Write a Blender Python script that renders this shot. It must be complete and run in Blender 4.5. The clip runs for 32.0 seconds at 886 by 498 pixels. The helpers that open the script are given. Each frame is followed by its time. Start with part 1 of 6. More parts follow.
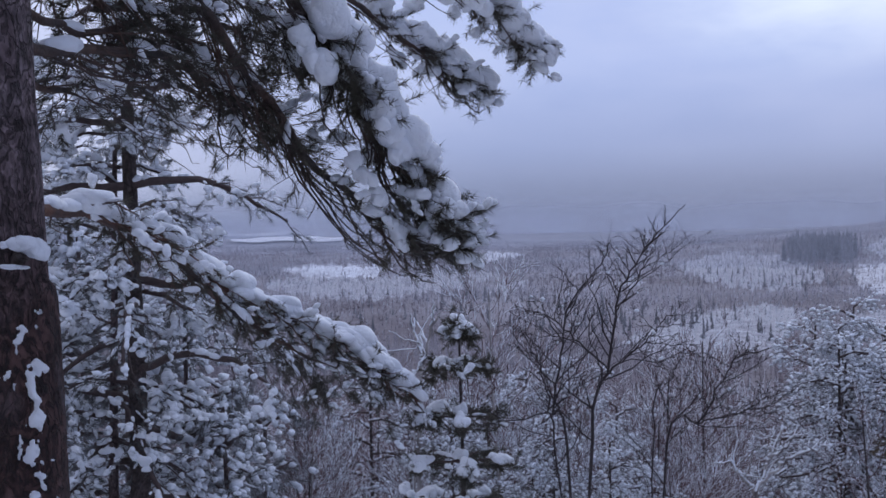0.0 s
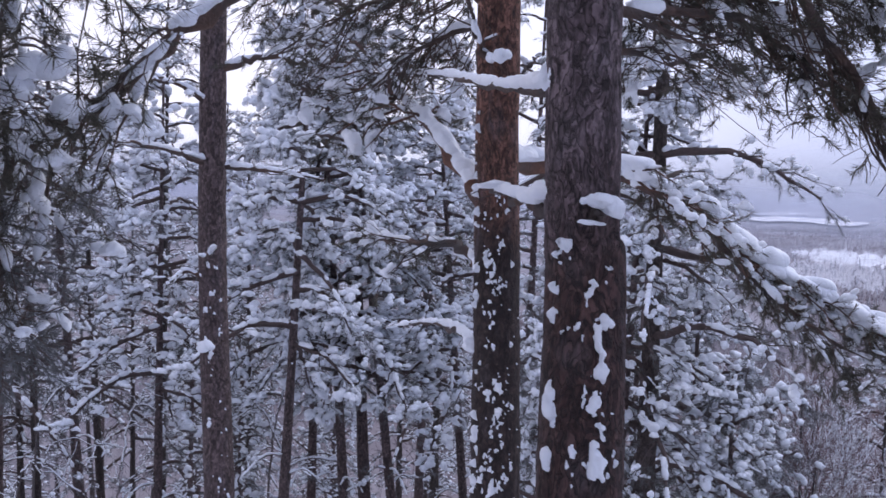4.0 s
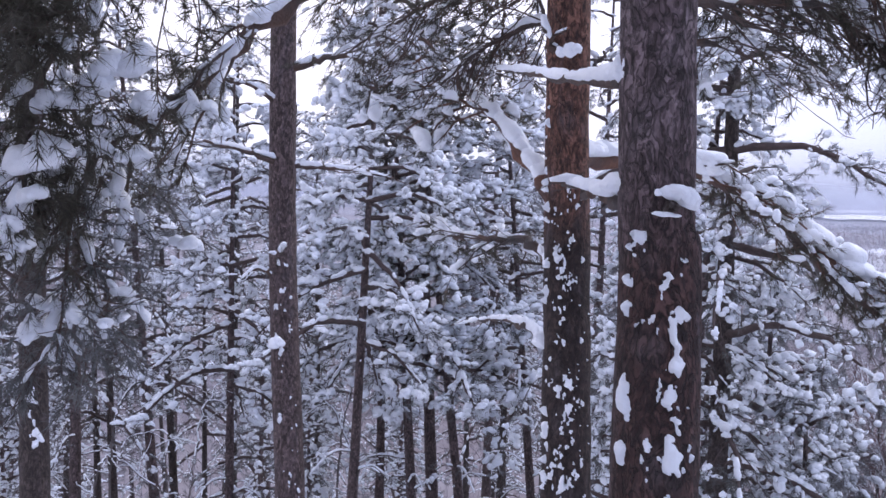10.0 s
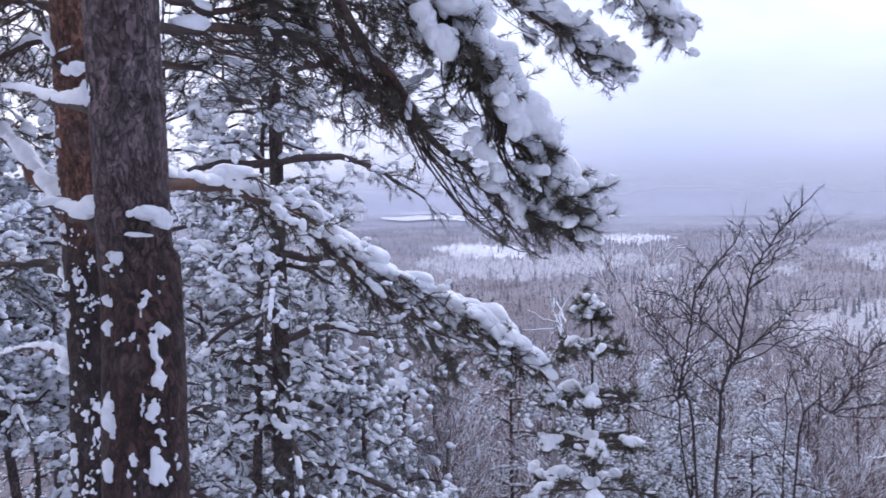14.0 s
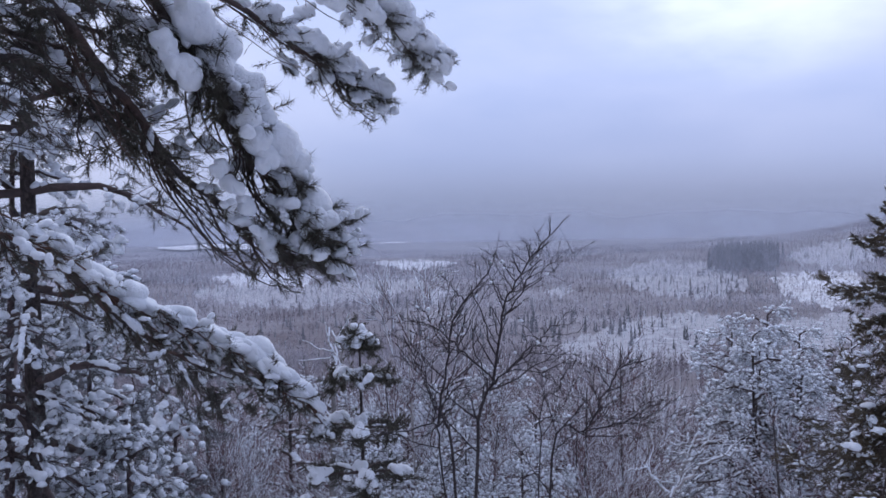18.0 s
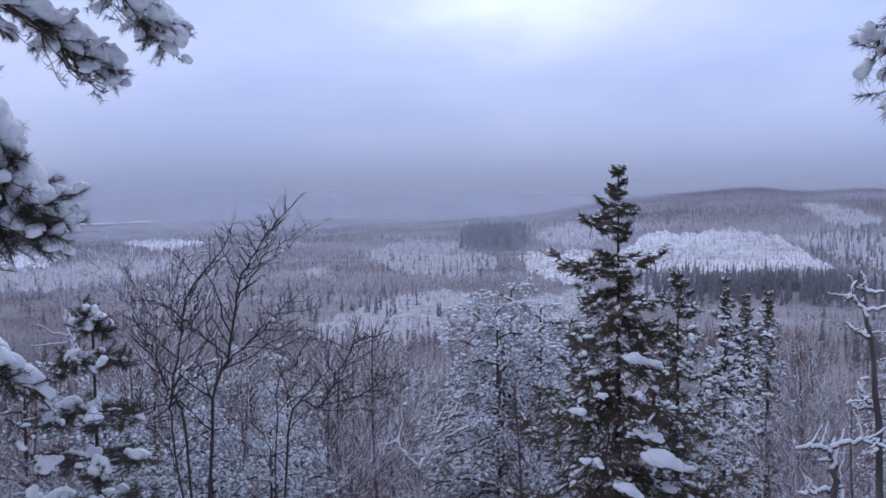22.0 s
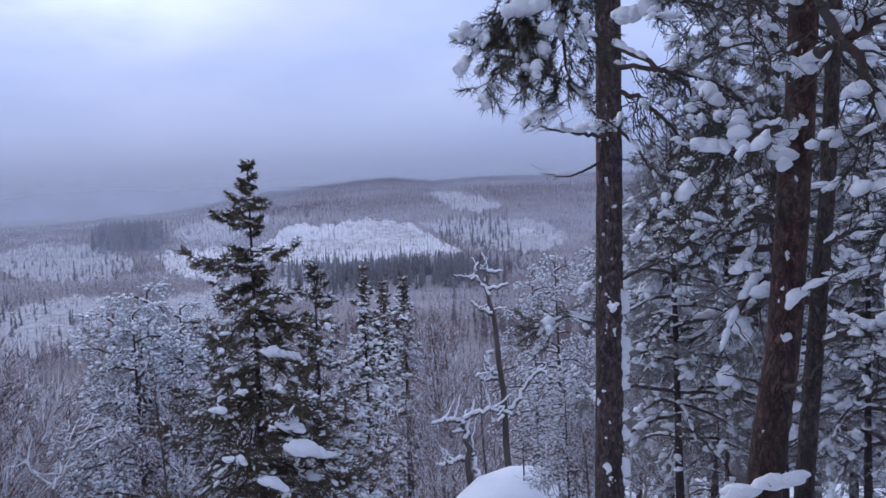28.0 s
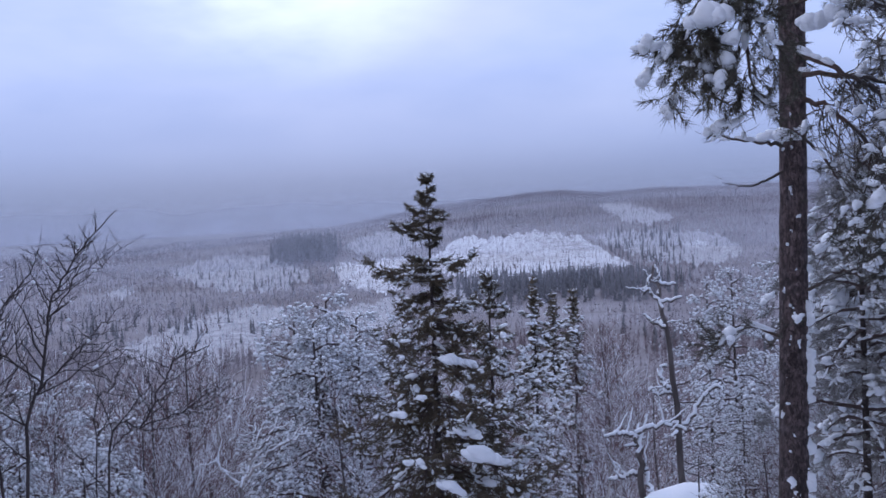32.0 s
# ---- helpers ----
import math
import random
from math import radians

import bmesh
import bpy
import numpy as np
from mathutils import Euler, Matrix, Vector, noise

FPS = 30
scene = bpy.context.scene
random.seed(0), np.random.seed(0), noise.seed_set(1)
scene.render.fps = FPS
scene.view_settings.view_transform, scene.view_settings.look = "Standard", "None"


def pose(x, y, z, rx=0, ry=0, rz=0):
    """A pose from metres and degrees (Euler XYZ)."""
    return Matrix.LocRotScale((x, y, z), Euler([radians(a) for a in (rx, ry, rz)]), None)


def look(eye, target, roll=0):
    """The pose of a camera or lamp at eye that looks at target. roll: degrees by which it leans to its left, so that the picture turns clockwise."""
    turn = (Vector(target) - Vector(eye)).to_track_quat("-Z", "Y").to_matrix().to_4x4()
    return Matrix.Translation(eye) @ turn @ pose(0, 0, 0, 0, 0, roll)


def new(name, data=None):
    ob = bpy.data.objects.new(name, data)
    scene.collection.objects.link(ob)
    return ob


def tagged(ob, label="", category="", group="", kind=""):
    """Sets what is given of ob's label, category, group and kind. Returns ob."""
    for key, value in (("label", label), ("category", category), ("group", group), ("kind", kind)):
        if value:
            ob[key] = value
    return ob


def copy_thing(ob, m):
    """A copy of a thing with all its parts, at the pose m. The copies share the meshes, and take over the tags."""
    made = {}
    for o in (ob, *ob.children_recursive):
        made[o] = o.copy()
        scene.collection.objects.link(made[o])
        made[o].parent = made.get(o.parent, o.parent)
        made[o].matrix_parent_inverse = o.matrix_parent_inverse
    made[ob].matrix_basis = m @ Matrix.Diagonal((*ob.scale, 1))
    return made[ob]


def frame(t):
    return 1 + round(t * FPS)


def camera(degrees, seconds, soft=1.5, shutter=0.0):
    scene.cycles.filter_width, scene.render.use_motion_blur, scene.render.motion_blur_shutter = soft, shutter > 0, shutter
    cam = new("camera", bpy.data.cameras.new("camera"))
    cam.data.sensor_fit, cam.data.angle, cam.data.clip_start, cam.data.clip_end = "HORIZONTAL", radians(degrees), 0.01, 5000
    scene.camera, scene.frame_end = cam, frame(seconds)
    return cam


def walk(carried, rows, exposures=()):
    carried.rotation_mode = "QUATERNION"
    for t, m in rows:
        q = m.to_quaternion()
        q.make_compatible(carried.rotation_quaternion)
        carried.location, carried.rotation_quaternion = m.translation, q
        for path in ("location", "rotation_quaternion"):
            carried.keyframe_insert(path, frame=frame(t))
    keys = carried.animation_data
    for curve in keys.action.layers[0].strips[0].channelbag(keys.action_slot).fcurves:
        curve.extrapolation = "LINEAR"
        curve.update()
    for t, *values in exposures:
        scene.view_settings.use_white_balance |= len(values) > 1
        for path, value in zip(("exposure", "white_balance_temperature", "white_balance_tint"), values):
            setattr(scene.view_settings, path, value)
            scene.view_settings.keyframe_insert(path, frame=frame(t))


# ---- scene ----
# ---- camera: seconds, place, turn to the left, tilt, lean ----
cam = camera(47.06, 32.0, soft=1.5, shutter=0.3)
PATH = [
    (0.0, -0.143, 0.045, 1.619, -0.00, -2.39, -0.98),
    (0.5, -0.154, 0.054, 1.613, 1.73, -2.76, -2.18),
    (1.0, -0.180, 0.070, 1.604, 6.93, -3.07, -2.23),
    (1.5, -0.220, 0.095, 1.599, 11.54, -3.19, -1.84),
    (2.0, -0.260, 0.111, 1.589, 15.74, -3.24, -0.26),
    (2.5, -0.307, 0.129, 1.593, 20.39, -3.01, 0.94),
    (3.0, -0.330, 0.104, 1.592, 23.67, -3.15, 1.90),
    (3.5, -0.341, 0.107, 1.584, 25.76, -3.79, 2.02),
    (4.0, -0.364, 0.097, 1.587, 27.86, -4.10, 2.06),
    (4.5, -0.369, 0.072, 1.594, 29.69, -3.82, 1.49),
    (6.5, -0.381, 0.104, 1.559, 31.66, -4.57, 0.80),
    (7.0, -0.384, 0.109, 1.558, 32.02, -4.55, 1.41),
    (7.5, -0.383, 0.099, 1.562, 32.25, -4.43, 2.24),
    (8.0, -0.383, 0.100, 1.561, 32.00, -4.41, 2.74),
    (8.5, -0.387, 0.103, 1.556, 32.31, -4.77, 2.52),
    (9.0, -0.392, 0.102, 1.555, 32.57, -4.88, 2.08),
    (9.5, -0.385, 0.098, 1.559, 32.04, -4.57, 1.99),
    (10.0, -0.380, 0.083, 1.565, 31.58, -4.26, 1.71),
    (10.5, -0.373, 0.075, 1.566, 30.84, -4.14, 2.20),
    (11.0, -0.361, 0.114, 1.563, 30.06, -4.33, 2.14),
    (11.5, -0.346, 0.150, 1.562, 27.91, -4.38, 1.55),
    (12.0, -0.298, 0.145, 1.568, 24.73, -4.29, 0.95),
    (12.5, -0.217, 0.136, 1.585, 19.15, -3.52, 1.42),
    (13.0, -0.135, 0.087, 1.587, 14.68, -3.48, 0.71),
    (13.5, -0.079, 0.069, 1.594, 11.67, -3.22, -0.01),
    (14.0, -0.009, 0.046, 1.599, 8.36, -3.41, -0.42),
    (14.5, 0.026, 0.053, 1.600, 6.13, -3.44, -0.80),
    (16.5, 0.072, 0.065, 1.596, 0.17, -3.26, -0.61),
    (17.0, 0.097, 0.071, 1.613, -1.17, -2.25, -0.84),
    (17.5, 0.110, 0.060, 1.616, -2.46, -2.13, -0.41),
    (18.0, 0.130, 0.091, 1.622, -3.85, -1.99, -0.72),
    (18.5, 0.139, 0.052, 1.629, -5.35, -1.48, -1.20),
    (19.0, 0.153, 0.034, 1.628, -7.35, -1.42, 0.30),
    (19.5, 0.165, 0.026, 1.621, -8.46, -1.79, 0.74),
    (20.0, 0.186, 0.010, 1.609, -10.11, -2.27, 0.64),
    (20.5, 0.198, 0.006, 1.609, -11.97, -2.61, 0.20),
    (21.0, 0.218, 0.005, 1.605, -14.37, -2.86, 0.48),
    (21.5, 0.233, -0.023, 1.605, -16.06, -3.20, 0.05),
    (22.0, 0.245, 0.022, 1.608, -17.47, -3.25, -0.18),
    (22.5, 0.271, -0.028, 1.618, -19.81, -3.12, 0.14),
    (23.0, 0.297, -0.043, 1.625, -22.58, -3.04, -0.55),
    (23.5, 0.323, -0.054, 1.619, -25.16, -2.83, -0.27),
    (24.0, 0.334, -0.070, 1.615, -27.10, -2.74, -0.35),
    (24.5, 0.363, -0.075, 1.623, -29.72, -2.77, -1.00),
    (25.0, 0.372, -0.073, 1.618, -30.88, -2.88, -0.83),
    (25.5, 0.438, -0.042, 1.611, -32.10, -3.19, -1.09),
    (27.5, 0.386, -0.019, 1.608, -36.59, -3.76, -1.35),
    (28.0, 0.334, -0.010, 1.606, -37.50, -3.93, -1.85),
    (28.5, 0.301, -0.034, 1.609, -38.23, -3.35, -2.80),
    (29.0, 0.292, -0.044, 1.619, -37.79, -3.07, -2.64),
    (29.5, 0.260, -0.063, 1.616, -36.22, -3.00, -2.60),
    (30.0, 0.241, -0.088, 1.621, -34.24, -2.82, -3.28),
    (30.5, 0.225, -0.086, 1.616, -32.29, -2.59, -2.87),
    (31.0, 0.212, -0.086, 1.611, -30.68, -2.88, -2.58),
    (31.5, 0.179, -0.122, 1.610, -29.41, -2.76, -2.65),
    (32.0, 0.154, -0.123, 1.600, -28.08, -2.88, -2.32),
]
EXPOSURES = [(0.0, 0.10, 6250, 10), (1.0, 0.06, 6350, 11), (2.0, 0.30, 6450, 11), (4.0, 0.75, 6700, 13), (7.0, 1.0, 6750, 13), (9.0, 1.08, 6780, 13), (11.5, 1.16, 6850, 13), (13.0, 1.26, 6800, 12), (14.0, 1.0, 6650, 12), (14.5, 0.85, 6550, 11), (17.0, 0.42, 6350, 10), (19.0, 0.29, 6220, 10), (23.0, 0.33, 6150, 11), (28.0, 0.32, 6060, 11), (32.0, 0.32, 6050, 11)]
walk(cam, [(t, pose(x, y, z, 90 + tilt, 0, turn) @ pose(0, 0, 0, 0, 0, lean)) for t, x, y, z, turn, tilt, lean in PATH], EXPOSURES)

EYE = Vector((0, 0, 1.6))


def at(bearing, rise, d):
    """A place by its bearing, its angle above the eye and its distance from the standing place."""
    b, e = radians(bearing), radians(rise)
    return np.array((d * math.sin(b) * math.cos(e), d * math.cos(b) * math.cos(e), 1.6 + d * math.sin(e)))


# ---- world and sun ----
world = bpy.data.worlds.new("overcast_sky")
scene.world = world
world.use_nodes = True
wt = world.node_tree
wt.nodes.clear()


def wnode(kind, **props):
    n = wt.nodes.new(kind)
    for k, v in props.items():
        n.inputs[k].default_value = v
    return n


SUN_BEARING, SUN_RISE = 20.0, 19.0
sky = wt.nodes.new("ShaderNodeTexSky")
sky.sky_type = "NISHITA"
sky.sun_disc = False
sky.sun_elevation, sky.sun_rotation = radians(SUN_RISE), radians(SUN_BEARING)
w_dir = wt.nodes.new("ShaderNodeTexCoord")
w_sep = wt.nodes.new("ShaderNodeSeparateXYZ")
wt.links.new(w_dir.outputs["Generated"], w_sep.inputs[0])
w_map = wt.nodes.new("ShaderNodeMapRange")
w_map.inputs["From Min"].default_value, w_map.inputs["From Max"].default_value = -0.1, 0.5
wt.links.new(w_sep.outputs["Z"], w_map.inputs["Value"])
w_ramp = wt.nodes.new("ShaderNodeValToRGB")
wt.links.new(w_map.outputs[0], w_ramp.inputs[0])
stops = ((0.0, (0.14, 0.165, 0.235)), (0.140, (0.17, 0.20, 0.295)), (0.170, (0.225, 0.268, 0.415)), (0.26, (0.330, 0.398, 0.645)),
         (0.40, (0.42, 0.515, 0.84)), (0.55, (0.47, 0.565, 0.90)), (1.0, (0.46, 0.54, 0.82)))
while len(w_ramp.color_ramp.elements) < len(stops):
    w_ramp.color_ramp.elements.new(0.5)
for e, (p, c) in zip(w_ramp.color_ramp.elements, stops):
    e.position, e.color = p, (*c, 1)
# cloud cover: soft blue-grey rifts, and the lighter place where the sun stands behind it
w_scale = wt.nodes.new("ShaderNodeMapping")
w_scale.inputs["Scale"].default_value = (1.6, 1.6, 4.5)
wt.links.new(w_dir.outputs["Generated"], w_scale.inputs[0])
w_cloud = wnode("ShaderNodeTexNoise", Scale=2.3, Detail=5.0, Roughness=0.5)
wt.links.new(w_scale.outputs[0], w_cloud.inputs["Vector"])
w_high = wt.nodes.new("ShaderNodeMapRange")
w_high.inputs["From Min"].default_value, w_high.inputs["From Max"].default_value = 0.02, 0.16
wt.links.new(w_sep.outputs["Z"], w_high.inputs["Value"])
w_rift = wt.nodes.new("ShaderNodeMapRange")
w_rift.inputs["From Min"].default_value, w_rift.inputs["From Max"].default_value = 0.35, 0.68
wt.links.new(w_cloud.outputs["Fac"], w_rift.inputs["Value"])
w_mul = wt.nodes.new("ShaderNodeMath")
w_mul.operation = "MULTIPLY"
wt.links.new(w_rift.outputs[0], w_mul.inputs[0])
wt.links.new(w_high.outputs[0], w_mul.inputs[1])
w_mix = wt.nodes.new("ShaderNodeMix")
w_mix.data_type = "RGBA"
w_mix.inputs["B"].default_value = (0.68, 0.72, 0.95, 1)
w_half = wt.nodes.new("ShaderNodeMath")
w_half.operation = "MULTIPLY"
w_half.inputs[1].default_value = 0.55
wt.links.new(w_mul.outputs[0], w_half.inputs[0])
wt.links.new(w_half.outputs[0], w_mix.inputs["Factor"])
wt.links.new(w_ramp.outputs[0], w_mix.inputs["A"])
w_dot = wt.nodes.new("ShaderNodeVectorMath")
w_dot.operation = "DOT_PRODUCT"
w_dot.inputs[1].default_value = (math.sin(radians(SUN_BEARING)) * math.cos(radians(SUN_RISE)), math.cos(radians(SUN_BEARING)) * math.cos(radians(SUN_RISE)), math.sin(radians(SUN_RISE)))
wt.links.new(w_dir.outputs["Generated"], w_dot.inputs[0])
w_glow = wt.nodes.new("ShaderNodeMapRange")
w_glow.interpolation_type = "SMOOTHSTEP"
w_glow.inputs["From Min"].default_value, w_glow.inputs["From Max"].default_value = 0.972, 1.0
wt.links.new(w_dot.outputs["Value"], w_glow.inputs["Value"])
w_gc = wt.nodes.new("ShaderNodeMath")
w_gc.operation = "MULTIPLY"
wt.links.new(w_glow.outputs[0], w_gc.inputs[0])
wt.links.new(w_rift.outputs[0], w_gc.inputs[1])
w_sun = wt.nodes.new("ShaderNodeMix")
w_sun.data_type = "RGBA"
w_sun.inputs["B"].default_value = (1.15, 1.25, 1.35, 1)
# the cover is thinner and paler towards the left
w_pale = wt.nodes.new("ShaderNodeMapRange")
w_pale.interpolation_type = "SMOOTHSTEP"
w_pale.inputs["From Min"].default_value, w_pale.inputs["From Max"].default_value, w_pale.inputs["To Max"].default_value = 0.12, -0.62, 0.9
wt.links.new(w_sep.outputs["X"], w_pale.inputs["Value"])
w_left = wt.nodes.new("ShaderNodeMix")
w_left.data_type = "RGBA"
w_left.inputs["B"].default_value = (0.74, 0.76, 0.95, 1)
w_up = wt.nodes.new("ShaderNodeMapRange")
w_up.inputs["From Min"].default_value, w_up.inputs["From Max"].default_value = -0.03, 0.04
wt.links.new(w_sep.outputs["Z"], w_up.inputs["Value"])
w_both = wt.nodes.new("ShaderNodeMath")
w_both.operation = "MULTIPLY"
wt.links.new(w_pale.outputs[0], w_both.inputs[0])
wt.links.new(w_up.outputs[0], w_both.inputs[1])
wt.links.new(w_both.outputs[0], w_left.inputs["Factor"])
wt.links.new(w_gc.outputs[0], w_sun.inputs["Factor"])
wt.links.new(w_mix.outputs["Result"], w_left.inputs["A"])
wt.links.new(w_left.outputs["Result"], w_sun.inputs["A"])
bg_sky = wnode("ShaderNodeBackground", Strength=0.05)
wt.links.new(sky.outputs[0], bg_sky.inputs["Color"])
bg_cloud = wnode("ShaderNodeBackground", Strength=0.92)
wt.links.new(w_sun.outputs["Result"], bg_cloud.inputs["Color"])
w_add = wt.nodes.new("ShaderNodeMixShader")
w_add.inputs[0].default_value = 0.985
wt.links.new(bg_sky.outputs[0], w_add.inputs[1])
wt.links.new(bg_cloud.outputs[0], w_add.inputs[2])
w_out = wt.nodes.new("ShaderNodeOutputWorld")
wt.links.new(w_add.outputs[0], w_out.inputs["Surface"])

sun = bpy.data.lights.new("sun", "SUN")
sun.energy, sun.angle, sun.color = 0.5, radians(25), (1.0, 0.96, 0.9)
sun_ob = new("sun", sun)
sun_ob.matrix_basis = look((0, 0, 50), tuple(Vector((0, 0, 50)) - Vector((math.sin(radians(SUN_BEARING)), math.cos(radians(SUN_BEARING)), math.tan(radians(30))))))


# ---- materials ----
def shade(name, colours, scale=8.0, large=0.6, rough=0.8, bump=0.3, bump_scale=None, stretch=(1, 1, 1), random_mix=0.0, coords="Object", sharp=False):
    """Two or three colours mixed by grain and by broad stains, with fine relief."""
    m = bpy.data.materials.new(name)
    m.use_nodes = True
    t = m.node_tree
    b = t.nodes["Principled BSDF"]
    b.inputs["Roughness"].default_value = rough
    tc = t.nodes.new("ShaderNodeTexCoord")
    mp = t.nodes.new("ShaderNodeMapping")
    mp.inputs["Scale"].default_value = stretch
    t.links.new(tc.outputs[coords], mp.inputs[0])

    def grain(s, detail=4.0):
        n = t.nodes.new("ShaderNodeTexNoise")
        n.inputs["Scale"].default_value, n.inputs["Detail"].default_value = s, detail
        t.links.new(mp.outputs[0], n.inputs["Vector"])
        r = t.nodes.new("ShaderNodeMapRange")
        r.inputs["From Min"].default_value, r.inputs["From Max"].default_value = 0.33, 0.67
        t.links.new(n.outputs["Fac"], r.inputs["Value"])
        return n, r

    def blend(fac, a, c):
        x = t.nodes.new("ShaderNodeMix")
        x.data_type = "RGBA"
        t.links.new(fac, x.inputs["Factor"])
        for s, v in (("A", a), ("B", c)):
            if isinstance(v, tuple):
                x.inputs[s].default_value = (*v, 1)
            else:
                t.links.new(v, x.inputs[s])
        return x.outputs["Result"]

    n1, r1 = grain(scale)
    col = blend(r1.outputs[0], colours[0], colours[1])
    if len(colours) > 2:
        n2, r2 = grain(large, 3.0)
        if sharp:
            r2.inputs["From Min"].default_value, r2.inputs["From Max"].default_value = 0.50, 0.60
        col = blend(r2.outputs[0], col, colours[2])
    if random_mix:
        geo = t.nodes.new("ShaderNodeNewGeometry")
        add = t.nodes.new("ShaderNodeMath")
        add.operation = "MULTIPLY"
        t.links.new(geo.outputs["Random Per Island"], add.inputs[0])
        add.inputs[1].default_value = random_mix
        col = blend(add.outputs[0], col, colours[-1])
    t.links.new(col, b.inputs["Base Color"])
    if bump:
        n3, r3 = grain(bump_scale or scale * 4, 5.0)
        bp = t.nodes.new("ShaderNodeBump")
        bp.inputs["Strength"].default_value, bp.inputs["Distance"].default_value = bump, 0.02
        t.links.new(n3.outputs["Fac"], bp.inputs["Height"])
        t.links.new(bp.outputs[0], b.inputs["Normal"])
    return m


def bark(name, low, high, z_low, z_high, crack=(0.022, 0.017, 0.016), lichen=(0.135, 0.113, 0.124), plate=26.0):
    """Plated pine bark: dark and cracked low down, thin and reddish higher up the stem."""
    m = bpy.data.materials.new(name)
    m.use_nodes = True
    t = m.node_tree
    b = t.nodes["Principled BSDF"]
    b.inputs["Roughness"].default_value = 0.9
    tc = t.nodes.new("ShaderNodeTexCoord")
    mp = t.nodes.new("ShaderNodeMapping")
    mp.inputs["Scale"].default_value = (1, 1, 0.45)
    t.links.new(tc.outputs["Object"], mp.inputs[0])
    wob = t.nodes.new("ShaderNodeTexNoise")
    wob.inputs["Scale"].default_value, wob.inputs["Detail"].default_value = 9.0, 4.0
    t.links.new(mp.outputs[0], wob.inputs["Vector"])
    warp = t.nodes.new("ShaderNodeMix")
    warp.data_type = "VECTOR"
    warp.inputs["Factor"].default_value = 0.35
    t.links.new(mp.outputs[0], warp.inputs["A"])
    t.links.new(wob.outputs["Color"], warp.inputs["B"])
    vor = t.nodes.new("ShaderNodeTexVoronoi")
    vor.feature = "DISTANCE_TO_EDGE"
    vor.inputs["Scale"].default_value = plate
    t.links.new(warp.outputs["Result"], vor.inputs["Vector"])
    cells = t.nodes.new("ShaderNodeTexVoronoi")
    cells.inputs["Scale"].default_value = plate * 1.6
    t.links.new(warp.outputs["Result"], cells.inputs["Vector"])
    sep = t.nodes.new("ShaderNodeSeparateXYZ")
    t.links.new(tc.outputs["Object"], sep.inputs[0])
    big = t.nodes.new("ShaderNodeTexNoise")
    big.inputs["Scale"].default_value, big.inputs["Detail"].default_value = 3.2, 4.0
    t.links.new(mp.outputs[0], big.inputs["Vector"])
    ragged = t.nodes.new("ShaderNodeMath")
    ragged.operation = "MULTIPLY_ADD"
    ragged.inputs[1].default_value = 0.9
    t.links.new(big.outputs["Fac"], ragged.inputs[0])
    t.links.new(sep.outputs["Z"], ragged.inputs[2])
    hz = t.nodes.new("ShaderNodeMapRange")
    hz.inputs["From Min"].default_value, hz.inputs["From Max"].default_value = z_low + 0.45, z_high + 0.45
    t.links.new(ragged.outputs[0], hz.inputs["Value"])

    def blend(fac, a, c):
        x = t.nodes.new("ShaderNodeMix")
        x.data_type = "RGBA"
        if isinstance(fac, float):
            x.inputs["Factor"].default_value = fac
        else:
            t.links.new(fac, x.inputs["Factor"])
        for s, v in (("A", a), ("B", c)):
            if isinstance(v, tuple):
                x.inputs[s].default_value = (*v, 1)
            else:
                t.links.new(v, x.inputs[s])
        return x.outputs["Result"]

    base = blend(hz.outputs[0], low, high)
    sc = t.nodes.new("ShaderNodeSeparateColor")
    t.links.new(cells.outputs["Color"], sc.inputs[0])
    vary = t.nodes.new("ShaderNodeMapRange")
    vary.inputs["To Max"].default_value = 1.0
    t.links.new(sc.outputs[0], vary.inputs["Value"])
    dark = t.nodes.new("ShaderNodeMix")
    dark.data_type, dark.blend_type = "RGBA", "MULTIPLY"
    dark.inputs["Factor"].default_value, dark.inputs["B"].default_value = 1.0, (0.30, 0.27, 0.27, 1)
    t.links.new(base, dark.inputs["A"])
    base = blend(vary.outputs[0], base, dark.outputs["Result"])
    grey = t.nodes.new("ShaderNodeMapRange")
    grey.inputs["From Min"].default_value, grey.inputs["From Max"].default_value, grey.inputs["To Max"].default_value = 0.52, 0.72, 0.6
    t.links.new(wob.outputs["Fac"], grey.inputs["Value"])
    base = blend(grey.outputs[0], base, lichen)
    cr = t.nodes.new("ShaderNodeMapRange")
    cr.inputs["From Min"].default_value, cr.inputs["From Max"].default_value = -0.10, 0.12
    t.links.new(vor.outputs["Distance"], cr.inputs["Value"])
    mott = t.nodes.new("ShaderNodeTexNoise")
    mott.inputs["Scale"].default_value, mott.inputs["Detail"].default_value, mott.inputs["Roughness"].default_value = 30.0, 5.0, 0.6
    mp2 = t.nodes.new("ShaderNodeMapping")
    mp2.inputs["Scale"].default_value = (1, 1, 0.62)
    t.links.new(tc.outputs["Object"], mp2.inputs[0])
    t.links.new(mp2.outputs[0], mott.inputs["Vector"])
    mr = t.nodes.new("ShaderNodeMapRange")
    mr.inputs["From Min"].default_value, mr.inputs["From Max"].default_value = 0.38, 0.62
    t.links.new(mott.outputs["Fac"], mr.inputs["Value"])
    deep = t.nodes.new("ShaderNodeMix")
    deep.data_type, deep.blend_type = "RGBA", "MULTIPLY"
    deep.inputs["Factor"].default_value, deep.inputs["B"].default_value = 1.0, (0.42, 0.40, 0.40, 1)
    t.links.new(base, deep.inputs["A"])
    base = blend(mr.outputs[0], deep.outputs["Result"], base)
